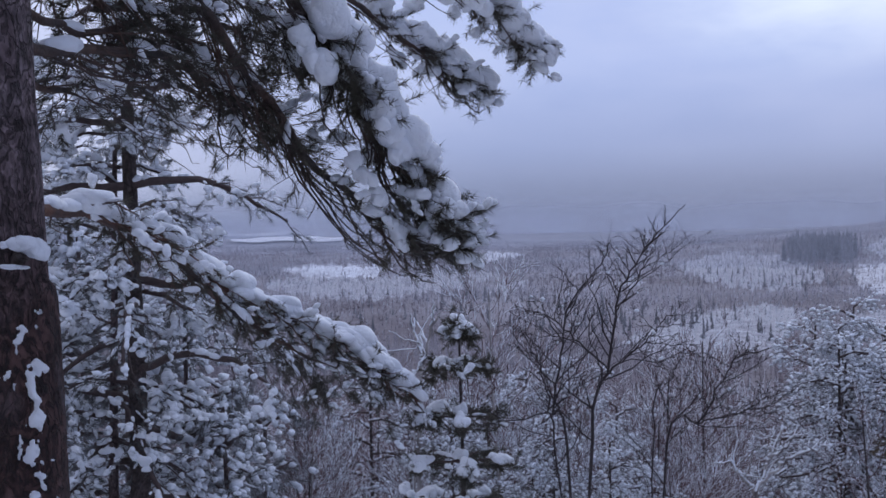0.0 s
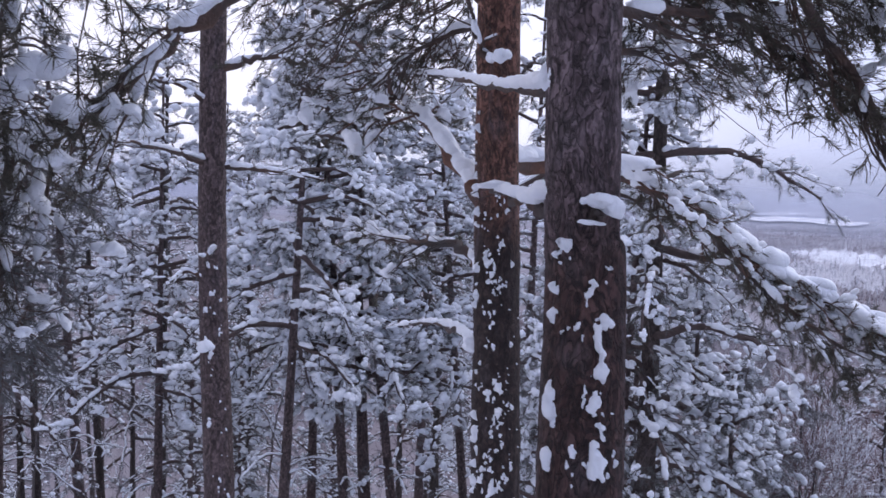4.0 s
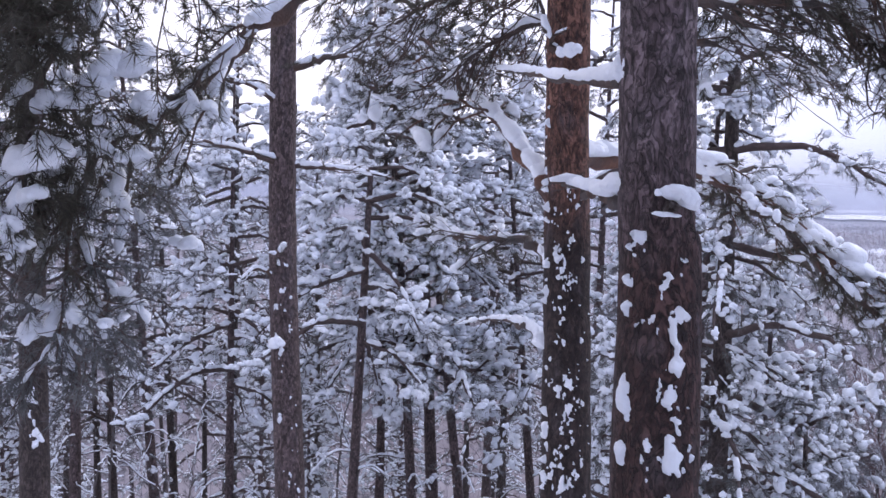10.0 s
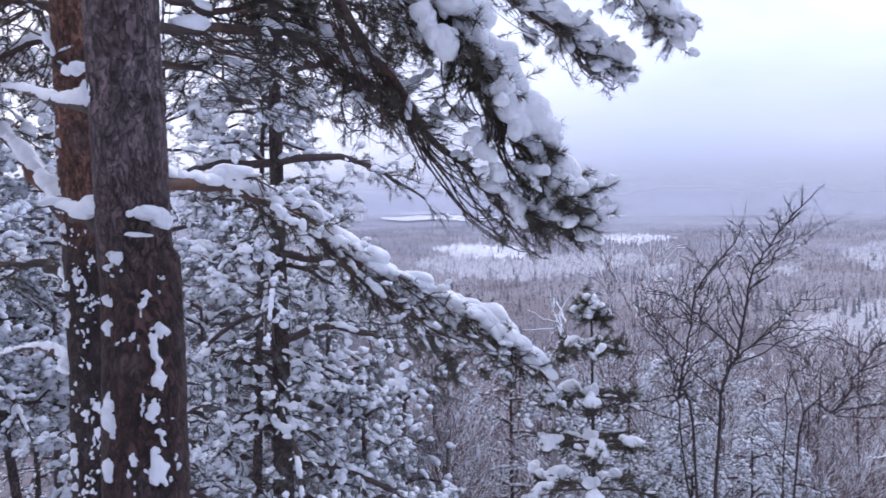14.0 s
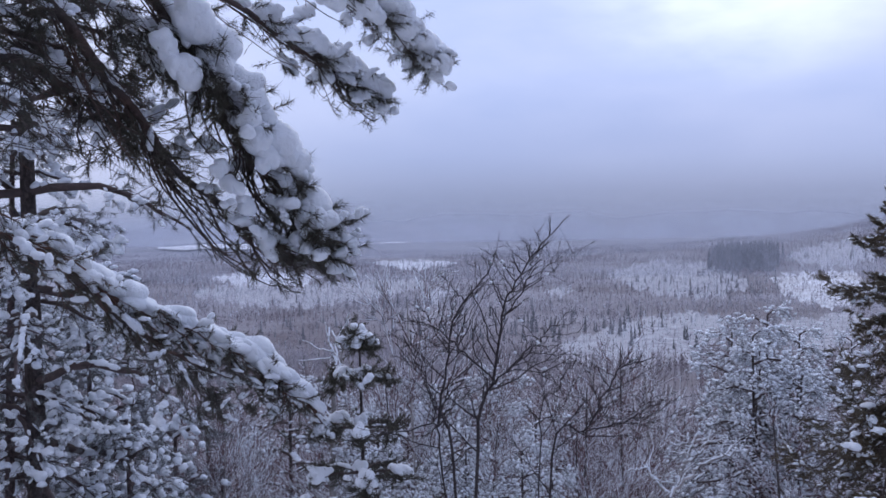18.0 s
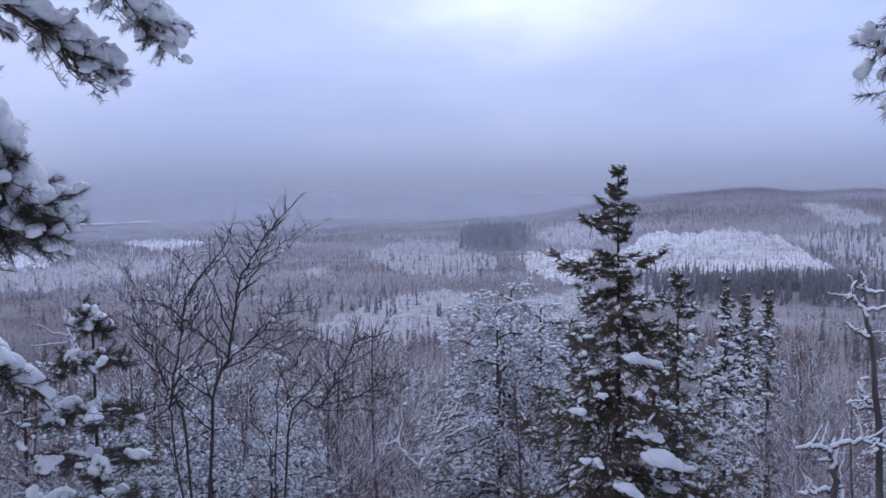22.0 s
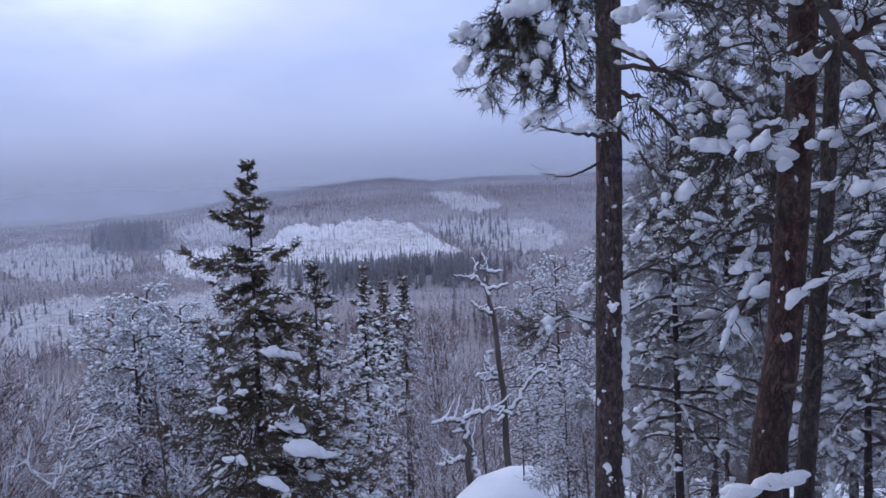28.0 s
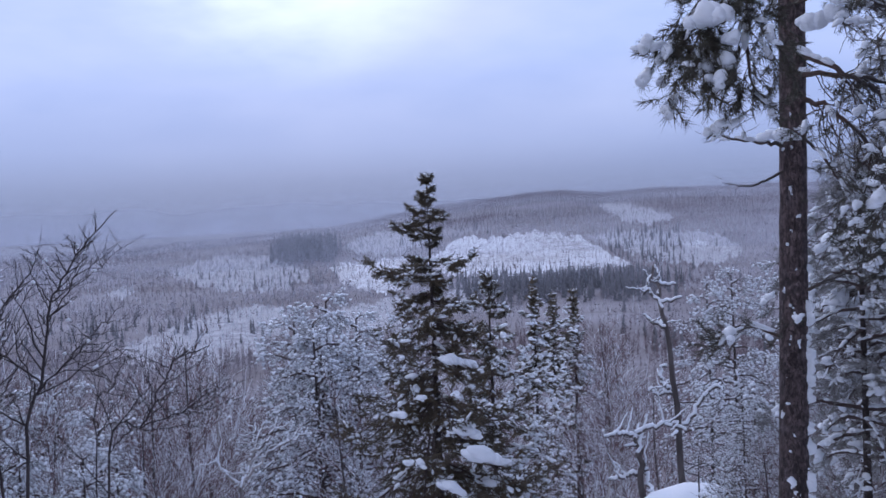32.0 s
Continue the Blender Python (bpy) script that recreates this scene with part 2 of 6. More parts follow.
    soft = t.nodes.new("ShaderNodeMath")
    soft.operation = "MAXIMUM"
    t.links.new(cr.outputs[0], soft.inputs[0])
    t.links.new(mr.outputs[0], soft.inputs[1])
    base = blend(soft.outputs[0], crack, base)
    t.links.new(base, b.inputs["Base Color"])
    fine = t.nodes.new("ShaderNodeTexNoise")
    fine.inputs["Scale"].default_value, fine.inputs["Detail"].default_value = 60.0, 5.0
    t.links.new(mp.outputs[0], fine.inputs["Vector"])
    hsum = t.nodes.new("ShaderNodeMath")
    hsum.operation = "MULTIPLY_ADD"
    hsum.inputs[1].default_value = 0.35
    t.links.new(fine.outputs["Fac"], hsum.inputs[0])
    t.links.new(cr.outputs[0], hsum.inputs[2])
    bp = t.nodes.new("ShaderNodeBump")
    bp.inputs["Strength"].default_value, bp.inputs["Distance"].default_value = 1.0, 0.02
    t.links.new(hsum.outputs[0], bp.inputs["Height"])
    t.links.new(bp.outputs[0], b.inputs["Normal"])
    return m


SNOW = shade("snow", ((0.83, 0.86, 0.91), (0.89, 0.91, 0.945), (0.78, 0.82, 0.89)), 18, 1.2, 0.6, 0.5, 45)
SCRUB = shade("snowy_scrub", ((0.080, 0.056, 0.060), (0.165, 0.138, 0.150), (0.27, 0.255, 0.28)), 0.16, 0.014, 0.9, 0.4, 0.9)
PALE_SCRUB = shade("pale_scrub", ((0.20, 0.18, 0.20), (0.56, 0.57, 0.61), (0.38, 0.375, 0.40)), 0.20, 0.03, 0.9, 0.4, 0.9)
CLEARCUT = shade("felled_hillside", ((0.64, 0.66, 0.71), (0.30, 0.27, 0.28), (0.70, 0.72, 0.77)), 0.24, 0.02, 0.8, 0.3, 0.8, stretch=(1, 0.5, 1))
GROUND_SNOW = shade("ground_snow", ((0.74, 0.77, 0.83), (0.84, 0.86, 0.90), (0.62, 0.62, 0.66)), 0.5, 0.02, 0.7, 0.3, 3.0)
NEEDLES = shade("pine_needles", ((0.028, 0.028, 0.023), (0.048, 0.047, 0.036), (0.078, 0.068, 0.046)), 4, 0.8, 0.6, 0, random_mix=0.5)
SPRUCE = shade("spruce_needles", ((0.046, 0.046, 0.037), (0.085, 0.080, 0.058), (0.15, 0.112, 0.068)), 3, 0.9, 0.6, 0, random_mix=0.5)
DUSTED_NEEDLES = shade("snow_dusted_needles", ((0.026, 0.028, 0.023), (0.055, 0.056, 0.048), (0.30, 0.31, 0.33)), 5, 0.25, 0.7, 0, random_mix=0.25)
FROST_NEEDLES = shade("frosted_needles", ((0.050, 0.050, 0.043), (0.11, 0.105, 0.098), (0.55, 0.56, 0.60)), 6, 0.3, 0.7, 0, random_mix=0.35)
TWIG = shade("pine_twig", ((0.056, 0.040, 0.038), (0.092, 0.064, 0.060)), 20, 1, 0.85, 0.2)
LIMB_BARK = shade("limb_bark", ((0.075, 0.048, 0.040), (0.13, 0.075, 0.055), (0.055, 0.048, 0.048)), 25, 3, 0.85, 0.6)
RED_LIMB = shade("reddish_limb_bark", ((0.12, 0.055, 0.038), (0.20, 0.09, 0.055), (0.08, 0.055, 0.05)), 25, 3, 0.85, 0.6)
OLIVE_NEEDLES = shade("olive_pine_needles", ((0.064, 0.058, 0.050), (0.112, 0.103, 0.085), (0.42, 0.42, 0.43)), 5, 0.4, 0.7, 0, random_mix=0.40)
BELT_TWIG = shade("thicket_twig", ((0.115, 0.066, 0.069), (0.190, 0.115, 0.118)), 3, 1, 0.8, 0.1)
BIRCH_TWIG = shade("birch_twig", ((0.024, 0.017, 0.019), (0.046, 0.033, 0.035)), 15, 1, 0.7, 0.1)
BIRCH_BARK = shade("birch_bark", ((0.40, 0.37, 0.36), (0.60, 0.57, 0.56), (0.12, 0.10, 0.10)), 12, 4, 0.7, 0.3, stretch=(1, 1, 0.4))
DEAD_WOOD = shade("dead_wood", ((0.10, 0.085, 0.085), (0.18, 0.155, 0.15), (0.06, 0.05, 0.05)), 15, 2, 0.9, 0.5, stretch=(1, 1, 0.3))
BARK_MAIN = bark("bark_grey_pine", (0.125, 0.066, 0.060), (0.30, 0.228, 0.245), 1.4, 1.85)
BARK_ORANGE = bark("bark_orange_pine", (0.085, 0.055, 0.051), (0.34, 0.165, 0.120), 2.1, 2.7, plate=30.0)
BARK_MID = bark("bark_brown_pine", (0.125, 0.092, 0.093), (0.235, 0.172, 0.170), -1.0, 2.5, plate=20.0)
BARK_RED = bark("bark_red_pine", (0.12, 0.078, 0.070), (0.20, 0.102, 0.080), -0.5, 1.6, plate=30.0)
BARK_DARK = bark("bark_dark_pine", (0.075, 0.062, 0.060), (0.13, 0.10, 0.092), -2.0, 2.0, plate=22.0)
WOODS_BARE = shade("bare_woods", ((0.096, 0.058, 0.060), (0.155, 0.099, 0.104), (0.44, 0.43, 0.47)), 0.05, 0.006, 0.9, 0, random_mix=0.17)
STUMPS = shade("brushwood", ((0.14, 0.11, 0.11), (0.22, 0.18, 0.18)), 0.3, 0.05, 0.9, 0)
WOODS_PALE = shade("frosted_woods", ((0.24, 0.235, 0.26), (0.40, 0.405, 0.44), (0.66, 0.68, 0.72)), 0.06, 0.015, 0.9, 0, random_mix=0.6)
WOODS_FIR = shade("far_conifers", ((0.045, 0.046, 0.048), (0.080, 0.080, 0.084), (0.20, 0.20, 0.22)), 0.2, 0.03, 0.9, 0, random_mix=0.35)
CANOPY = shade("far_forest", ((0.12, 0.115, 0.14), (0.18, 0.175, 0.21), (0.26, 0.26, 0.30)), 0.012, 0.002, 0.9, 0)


# part-transparent surface, thinning with height, that imitates haze on a sheet
def haze_sheet_material(name, amount):
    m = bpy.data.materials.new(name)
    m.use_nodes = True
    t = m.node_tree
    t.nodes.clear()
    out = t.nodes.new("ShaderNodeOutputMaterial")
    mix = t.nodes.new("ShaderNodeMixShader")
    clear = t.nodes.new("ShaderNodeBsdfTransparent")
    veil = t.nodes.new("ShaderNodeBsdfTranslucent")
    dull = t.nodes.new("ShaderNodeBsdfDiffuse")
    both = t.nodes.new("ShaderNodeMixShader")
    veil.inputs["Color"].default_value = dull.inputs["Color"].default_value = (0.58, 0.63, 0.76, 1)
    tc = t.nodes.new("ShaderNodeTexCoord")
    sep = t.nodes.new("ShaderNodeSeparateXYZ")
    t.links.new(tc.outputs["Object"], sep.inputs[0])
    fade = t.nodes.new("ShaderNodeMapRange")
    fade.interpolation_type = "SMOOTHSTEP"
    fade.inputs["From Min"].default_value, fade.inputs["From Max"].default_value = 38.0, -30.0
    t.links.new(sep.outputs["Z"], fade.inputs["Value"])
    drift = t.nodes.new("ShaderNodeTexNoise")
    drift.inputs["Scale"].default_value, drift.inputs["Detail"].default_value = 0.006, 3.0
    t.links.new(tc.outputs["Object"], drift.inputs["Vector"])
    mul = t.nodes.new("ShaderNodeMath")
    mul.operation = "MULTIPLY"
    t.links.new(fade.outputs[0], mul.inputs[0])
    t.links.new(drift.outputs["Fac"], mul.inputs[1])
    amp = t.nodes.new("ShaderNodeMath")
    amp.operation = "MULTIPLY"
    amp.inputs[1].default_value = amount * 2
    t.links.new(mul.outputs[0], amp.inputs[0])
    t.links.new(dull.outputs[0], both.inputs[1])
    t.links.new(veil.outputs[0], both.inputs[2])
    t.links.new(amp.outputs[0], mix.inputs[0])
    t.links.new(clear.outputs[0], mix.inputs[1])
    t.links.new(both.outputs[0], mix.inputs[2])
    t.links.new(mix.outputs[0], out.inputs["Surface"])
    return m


# ---- mesh helpers ----
class Heap:
    """Collects vertices and faces of one mesh."""

    def __init__(self):
        self.v, self.f, self.n = [], [], 0

    def add(self, v, f):
        v, f = np.asarray(v, float).reshape(-1, 3), np.asarray(f)
        self.v.append(v)
        self.f.append(f + self.n)
        self.n += len(v)

    def mesh(self, name, material, smooth=True):
        me = bpy.data.meshes.new(name)
        if self.v:
            verts = np.concatenate(self.v)
            corners = np.concatenate([f.ravel() for f in self.f])
            sizes = np.concatenate([np.full(len(f), f.shape[1]) for f in self.f])
            starts = np.concatenate(([0], np.cumsum(sizes)[:-1]))
            me.vertices.add(len(verts))
            me.vertices.foreach_set("co", verts.ravel())
            me.loops.add(len(corners))
            me.loops.foreach_set("vertex_index", corners.astype(np.int32))
            me.polygons.add(len(sizes))
            me.polygons.foreach_set("loop_start", starts.astype(np.int32))
            me.polygons.foreach_set("use_smooth", np.full(len(sizes), smooth))
            me.update(calc_edges=True)
            me.validate()
        me.materials.append(material)
        return me


def part(name, heap, material, parent=None, label="", kind="", smooth=True, local=False):
    if parent is not None:
        # vertices are given in the world; the mesh is kept about its thing's base
        root, off = parent, np.array(parent.location)
        while root.parent is not None:
            root = root.parent
            off = off + np.array(root.location)
        if not local:
            heap.v = [v - off for v in heap.v]
    ob = new(name, heap.mesh(name, material, smooth))
    if parent is not None:
        ob.parent = parent
    return tagged(ob, label, kind=kind)


def thing(name, place, label, category, group=""):
    ob = new(name)
    ob.location = place
    ob.empty_display_size = 0.1
    return tagged(ob, label, category, group)


def unit(v):
    return v / np.maximum(np.linalg.norm(v, axis=-1, keepdims=True), 1e-9)


def spline(ctrl, n):
    """A smooth curve through the control places."""
    c = np.asarray(ctrl, float)
    c = np.vstack((2 * c[0] - c[1], c, 2 * c[-1] - c[-2]))
    u = np.linspace(0, len(c) - 3 - 1e-6, n)
    k = u.astype(int)
    t = (u - k)[:, None]
    a, b, d, e = c[k], c[k + 1], c[k + 2], c[k + 3]
    return 0.5 * (2 * b + (d - a) * t + (2 * a - 5 * b + 4 * d - e) * t ** 2 + (3 * b - a - 3 * d + e) * t ** 3)


def tubes(heap, pts, rad, sides=3):
    """Many tapered tubes at once: pts (M, N, 3), rad (M, N)."""
    pts, rad = np.asarray(pts, float), np.asarray(rad, float)
    if pts.ndim == 2:
        pts, rad = pts[None], rad[None]
    m, n = pts.shape[:2]
    if not m:
        return
    tan = unit(np.gradient(pts, axis=1))
    ref = np.where(np.abs(tan[:, :1, 2:3]) > 0.85, np.array((1.0, 0.1, 0)), np.array((0, 0, 1.0)))
    side = unit(np.cross(tan, np.broadcast_to(ref, tan.shape)))
    up = np.cross(side, tan)
    a = np.linspace(0, 2 * math.pi, sides, endpoint=False)
    ring = side[:, :, None] * np.cos(a)[:, None] + up[:, :, None] * np.sin(a)[:, None]
    v = pts[:, :, None] + ring * rad[:, :, None, None]
    i = np.arange(m)[:, None, None] * n * sides
    j = np.arange(n - 1)[None, :, None] * sides
    k = np.arange(sides)[None, None, :]
    q = (k + 1) % sides
    f = np.stack((i + j + k, i + j + q, i + j + sides + q, i + j + sides + k), -1).reshape(-1, 4)
    heap.add(v, f)


def ico(level):
    bm = bmesh.new()
    bmesh.ops.create_icosphere(bm, subdivisions=level, radius=1.0)
    v = np.array([x.co[:] for x in bm.verts])
    f = np.array([[x.index for x in p.verts] for p in bm.faces])
    bm.free()
    return v, f


ICO = {k: ico(k) for k in (1, 2, 3)}


def pads(heap, rng, centre, along, size, level=2, flat=0.45, rough=0.15):
    """Soft snow pads: centre (M, 3), along (M, 3), size (M, 3) as length, width, height."""
    centre, along, size = (np.asarray(x, float).reshape(-1, 3) for x in (centre, along, size))
    m = len(centre)
    if not m:
        return
    v, f = ICO[level]
    ph = rng.uniform(0, 6.28, (m, 3, 1))
    k = 1 + rough * (np.sin(v[None, :, 0] * 3.1 + ph[:, 0]) * np.sin(v[None, :, 1] * 2.7 + ph[:, 1]) + 0.6 * np.sin(v[None, :, 2] * 4.0 + v[None, :, 0] * 4.4 + ph[:, 2]) + 0.35 * np.sin(v[None, :, 0] * 8 + ph[:, 1]) * np.sin(v[None, :, 1] * 7 + v[None, :, 2] * 6 + ph[:, 0]))
    w = v[None] * k[..., None]
    w[..., 2] = np.where(w[..., 2] < 0, w[..., 2] * flat, w[..., 2])
    ax = unit(along)
    sd = unit(np.cross(ax, np.array((0.01, 0.02, 1.0))))
    up = np.cross(sd, ax)
    p = centre[:, None] + w[..., :1] * (ax * size[:, :1])[:, None] + w[..., 1:2] * (sd * size[:, 1:2])[:, None] + w[..., 2:] * (up * size[:, 2:])[:, None]
    heap.add(p, (f[None] + np.arange(m)[:, None, None] * len(v)).reshape(-1, 3))


def tufts(heap, rng, tip, along, count, length, width, shoot, splay=0.8):
    """Needle tufts at shoot ends, each needle a thin blade."""
    tip, along = np.asarray(tip, float).reshape(-1, 3), unit(np.asarray(along, float).reshape(-1, 3))
    m = len(tip)
    if not m:
        return
    back = rng.uniform(0, 1, (m, count, 1))
    base = tip[:, None] - along[:, None] * back * shoot
    d = unit(along[:, None] * rng.uniform(0.35, 1.1, (m, count, 1)) + splay * unit(rng.normal(size=(m, count, 3))))
    ln = length * rng.uniform(0.65, 1.15, (m, count, 1))
    end = base + d * ln
    end[..., 2] -= 0.12 * ln[..., 0]
    w = unit(np.cross(d, rng.normal(size=(m, count, 3)))) * width / 2
    v = np.stack((base - w, base + w, end), 2)
    heap.add(v, np.arange(m * count * 3).reshape(-1, 3))


def twig_fan(rng, start, along, length, n, curl=0.0, seg=4, crook=0.035):
    """Polylines that leave their starts and bend up or down by curl."""
    s = np.linspace(0, 1, seg)[None, :, None]
    p = start[:, None] + along[:, None] * s * length[:, None, None]
    p = p + np.array((0, 0, 1.0)) * (curl * length)[:, None, None] * s ** 2
    p[:, 1:] += rng.normal(size=p[:, 1:].shape) * (crook * length)[:, None, None]
    return p


def lumps(heap, rng, place, along, size, n=5):
    """One heap of snow out of several soft lumps."""
    ax = along / np.linalg.norm(along)
    w = rng.uniform(-0.75, 0.75, n)
    off = ax * (w * size[0])[:, None] + rng.normal(size=(n, 3)) * size * 0.14
    off[:, 2] += size[2] * 0.25 * (1 - np.abs(w)) - size[2] * 0.1
    s = size * (1.0 - 0.55 * np.abs(w))[:, None] * rng.uniform(0.75, 1.0, (n, 3))
    s[:, 0] *= 0.75
    pads(heap, rng, place + off, np.repeat(ax[None], n, 0) + rng.normal(size=(n, 3)) * 0.15, s, 3, 0.6, 0.11)


class Foliage:
    """Wood, needles and snow of boughs, collected before they become parts."""

    def __init__(self):
        self.wood, self.green, self.snow = Heap(), Heap(), Heap()


def bough(fo, rng, ctrl, r0, n_sub=26, sub=0.6, n_twig=5, twig=0.22, needle=(26, 0.055, 0.003), snow=0.5, pad=(0.07, 0.045, 0.035), line_snow=0.6, sides=8,
          start=0.25, droop=-0.15, lift=0.25, flatness=0.35, level=2, tuft_share=1.0, seg=20, ridge=0, ridge_size=(0.15, 0.065, 0.05), hug=0.0, arcs=0, arc_depth=0.22):
    """One pine bough along the control places, with side branches, twigs, needle tufts and snow on top."""
    p = spline(ctrl, seg)
    p[1:-1] += rng.normal(size=p[1:-1].shape) * r0 * 0.35
    u = np.linspace(0, 1, seg)
    rad = r0 * (1 - 0.82 * u)
    tubes(fo.wood, p, rad, sides)
    span = np.linalg.norm(p[-1] - p[0])
    # side branches
    w = np.sort(rng.uniform(start, 1.0, n_sub))
    idx = np.clip((w * (seg - 1)).astype(int), 0, seg - 2)
    base = p[idx] + (p[idx + 1] - p[idx]) * (w * (seg - 1) - idx)[:, None]
    tan = unit(p[idx + 1] - p[idx])
    lat = unit(np.cross(tan, np.array((0, 0, 1.0))) + 1e-6)
    sgn = np.where(np.arange(n_sub) % 2, 1.0, -1.0)[:, None]
    d = unit(tan * (rng.uniform(0.5, 1.1, (n_sub, 1)) + 0.9 * hug) + lat * sgn * rng.uniform(0.5, 1.0, (n_sub, 1)) + np.array((0, 0, 1.0)) * rng.normal(0.0, flatness, (n_sub, 1)))
    ln = sub * rng.uniform(0.55, 1.15, n_sub) * (1.1 - (0.6 + 0.3 * hug) * w)
    sp = twig_fan(rng, base, d, ln, n_sub, droop, 6)
    tubes(fo.wood, sp, np.linspace(1, 0.35, 6)[None] * (r0 * 0.22 * (1.15 - 0.6 * w))[:, None], 4)
    # twigs of the side branches
    m = n_sub * n_twig
    which = np.repeat(np.arange(n_sub), n_twig)
    v = rng.uniform(0.25, 1.0, m)
    k = np.clip((v * 5).astype(int), 0, 4)
    tb = sp[which, k] + (sp[which, k + 1] - sp[which, k]) * (v * 5 - k)[:, None]
    td = unit(sp[which, k + 1] - sp[which, k])
    tl = unit(np.cross(td, np.array((0, 0, 1.0))) + 1e-6)
    sg = np.where(rng.uniform(size=m) > 0.5, 1.0, -1.0)[:, None]
    dd = unit(td * rng.uniform(0.5, 1.0, (m, 1)) + tl * sg * rng.uniform(0.3, 0.9, (m, 1)) + np.array((0, 0, 1.0)) * rng.normal(0.05, flatness, (m, 1)))
    tlen = twig * rng.uniform(0.5, 1.2, m)
    tp = twig_fan(rng, tb, dd, tlen, m, lift, 4)
    tubes(fo.wood, tp, np.linspace(1, 0.5, 4)[None] * np.full((m, 1), max(0.0022, r0 * 0.07)), 3)
    ends = np.concatenate((tp[:, -1], sp[:, -1], p[-1:]))
    dirs = np.concatenate((tp[:, -1] - tp[:, -2], sp[:, -1] - sp[:, -2], p[-1:] - p[-2:-1]))
    dirs = unit(dirs)
    keep = rng.uniform(size=len(ends)) < tuft_share
    rise = unit(np.array((0, 0, 1.0)) - np.gradient(p, axis=0) * (np.gradient(p, axis=0)[:, 2:] / np.maximum(np.sum(np.gradient(p, axis=0) ** 2, 1, keepdims=True), 1e-9)))
    if arcs:
        # bare twigs that sag away below the bough and curve out again
        w0, run = rng.uniform(start * 0.6, 0.78, arcs), rng.uniform(0.16, 0.42, arcs)
        ss = np.linspace(0, 1, 10)
        where = np.clip(w0[:, None] + ss[None] * run[:, None], 0, 1) * (seg - 1)
        line = np.stack([np.interp(where, np.arange(seg), p[:, k]) for k in range(3)], -1)
        below = np.stack([np.interp(where, np.arange(seg), rise[:, k]) for k in range(3)], -1)
        side = unit(rng.normal(size=(arcs, 1, 3)))
        line = line - below * (rng.uniform(0.15, 1, (arcs, 1)) * arc_depth * np.sin(math.pi * 0.66 * ss)[None])[..., None] + side * 0.10 * ss[None, :, None] ** 1.3
        line[:, 1:] += rng.normal(size=line[:, 1:].shape) * 0.004
        tubes(fo.wood, line, np.linspace(1, 0.45, 10)[None] * rng.uniform(0.0035, 0.0065, (arcs, 1)), 4)
        pick = np.repeat(np.arange(arcs), 3)
        kk = rng.integers(3, 9, len(pick))
        spur = twig_fan(rng, line[pick, kk], unit(line[pick, kk + 1] - line[pick, kk] + 0.6 * rng.normal(size=(len(pick), 3))), rng.uniform(0.04, 0.13, len(pick)), len(pick), -0.1, 4)
        tubes(fo.wood, spur, np.full((len(pick), 4), 0.0024), 3)
        some = rng.uniform(size=len(pick)) < 0.2
        tufts(fo.green, rng, np.concatenate((line[:, -1], spur[some, -1])), np.concatenate((line[:, -1] - line[:, -2], spur[some, -1] - spur[some, -2])), int(needle[0] * 0.4), needle[1], needle[2], needle[1] * 1.4)
    count, nl, nw = needle[:3]
    tufts(fo.green, rng, ends[keep], dirs[keep], count, nl, nw, needle[3] if len(needle) > 3 else nl * 1.8)
    # snow pads on the tufts, and a broken line of snow on the wood
    on = keep & (rng.uniform(size=len(ends)) < snow)
    e, dr = ends[on], dirs[on].copy()
    dr[:, 2] *= 0.9
    g = rng.uniform(0.6, 1.5, (len(e), 1)) * rng.uniform(0.8, 1.2, (len(e), 3))
    size = g * np.array(pad)
    where = e - dr * size[:, :1] * 0.6 + np.array((0, 0, 1.0)) * size[:, 2:] * 0.35
    for shift, grow in ((0.0, 0.85), (0.65, 0.6), (-0.55, 0.65)) if level > 1 else ((0.0, 1.0), (0.6, 0.6)):
        jig = rng.normal(size=e.shape) * size * 0.22
        pads(fo.snow, rng, where + dr * size[:, :1] * shift + jig, dr + rng.normal(size=dr.shape) * 0.3, size * grow * np.array((0.75, 1, 1)), level)
    if ridge:
        uu = 1 - (1 - max(start, 0.35)) * rng.uniform(0, 1, ridge) ** 1.15
        q = np.stack([np.interp(uu * (seg - 1), np.arange(seg), p[:, k]) for k in range(3)], 1)
        dq = np.stack([np.interp(uu * (seg - 1), np.arange(seg), np.gradient(p[:, k])) for k in range(3)], 1)
        size = np.array(ridge_size) * rng.uniform(0.4, 1.2, (ridge, 1)) * rng.uniform(0.75, 1.25, (ridge, 3))
        up = np.stack([np.interp(uu * (seg - 1), np.arange(seg), rise[:, k]) for k in range(3)], 1)
        q = q + rng.normal(size=q.shape) * np.array((0.035, 0.035, 0.02)) + up * ridge_size[2] * 0.9
        dq = unit(dq)
        dq[:, 2] *= 0.8
        pads(fo.snow, rng, q, dq + rng.normal(size=dq.shape) * np.array((0.25, 0.25, 0.1)), size, 3, 0.75, 0.10)
    if line_snow > 0:
        q = spline(ctrl, int(max(6, span / 0.09)))
        uu = np.linspace(0, 1, len(q))
        on = (rng.uniform(size=len(q)) < line_snow) & (uu < 0.97)
        dq = unit(np.gradient(q, axis=0))
        r = r0 * (1 - 0.82 * uu)
        ok = on & (np.abs(dq[:, 2]) < 0.9)
        size = np.stack((np.full(ok.sum(), 0.085), r[ok] * 0.85 + 0.012, r[ok] * 0.7 + 0.016), 1) * rng.uniform(0.75, 1.4, (ok.sum(), 1))
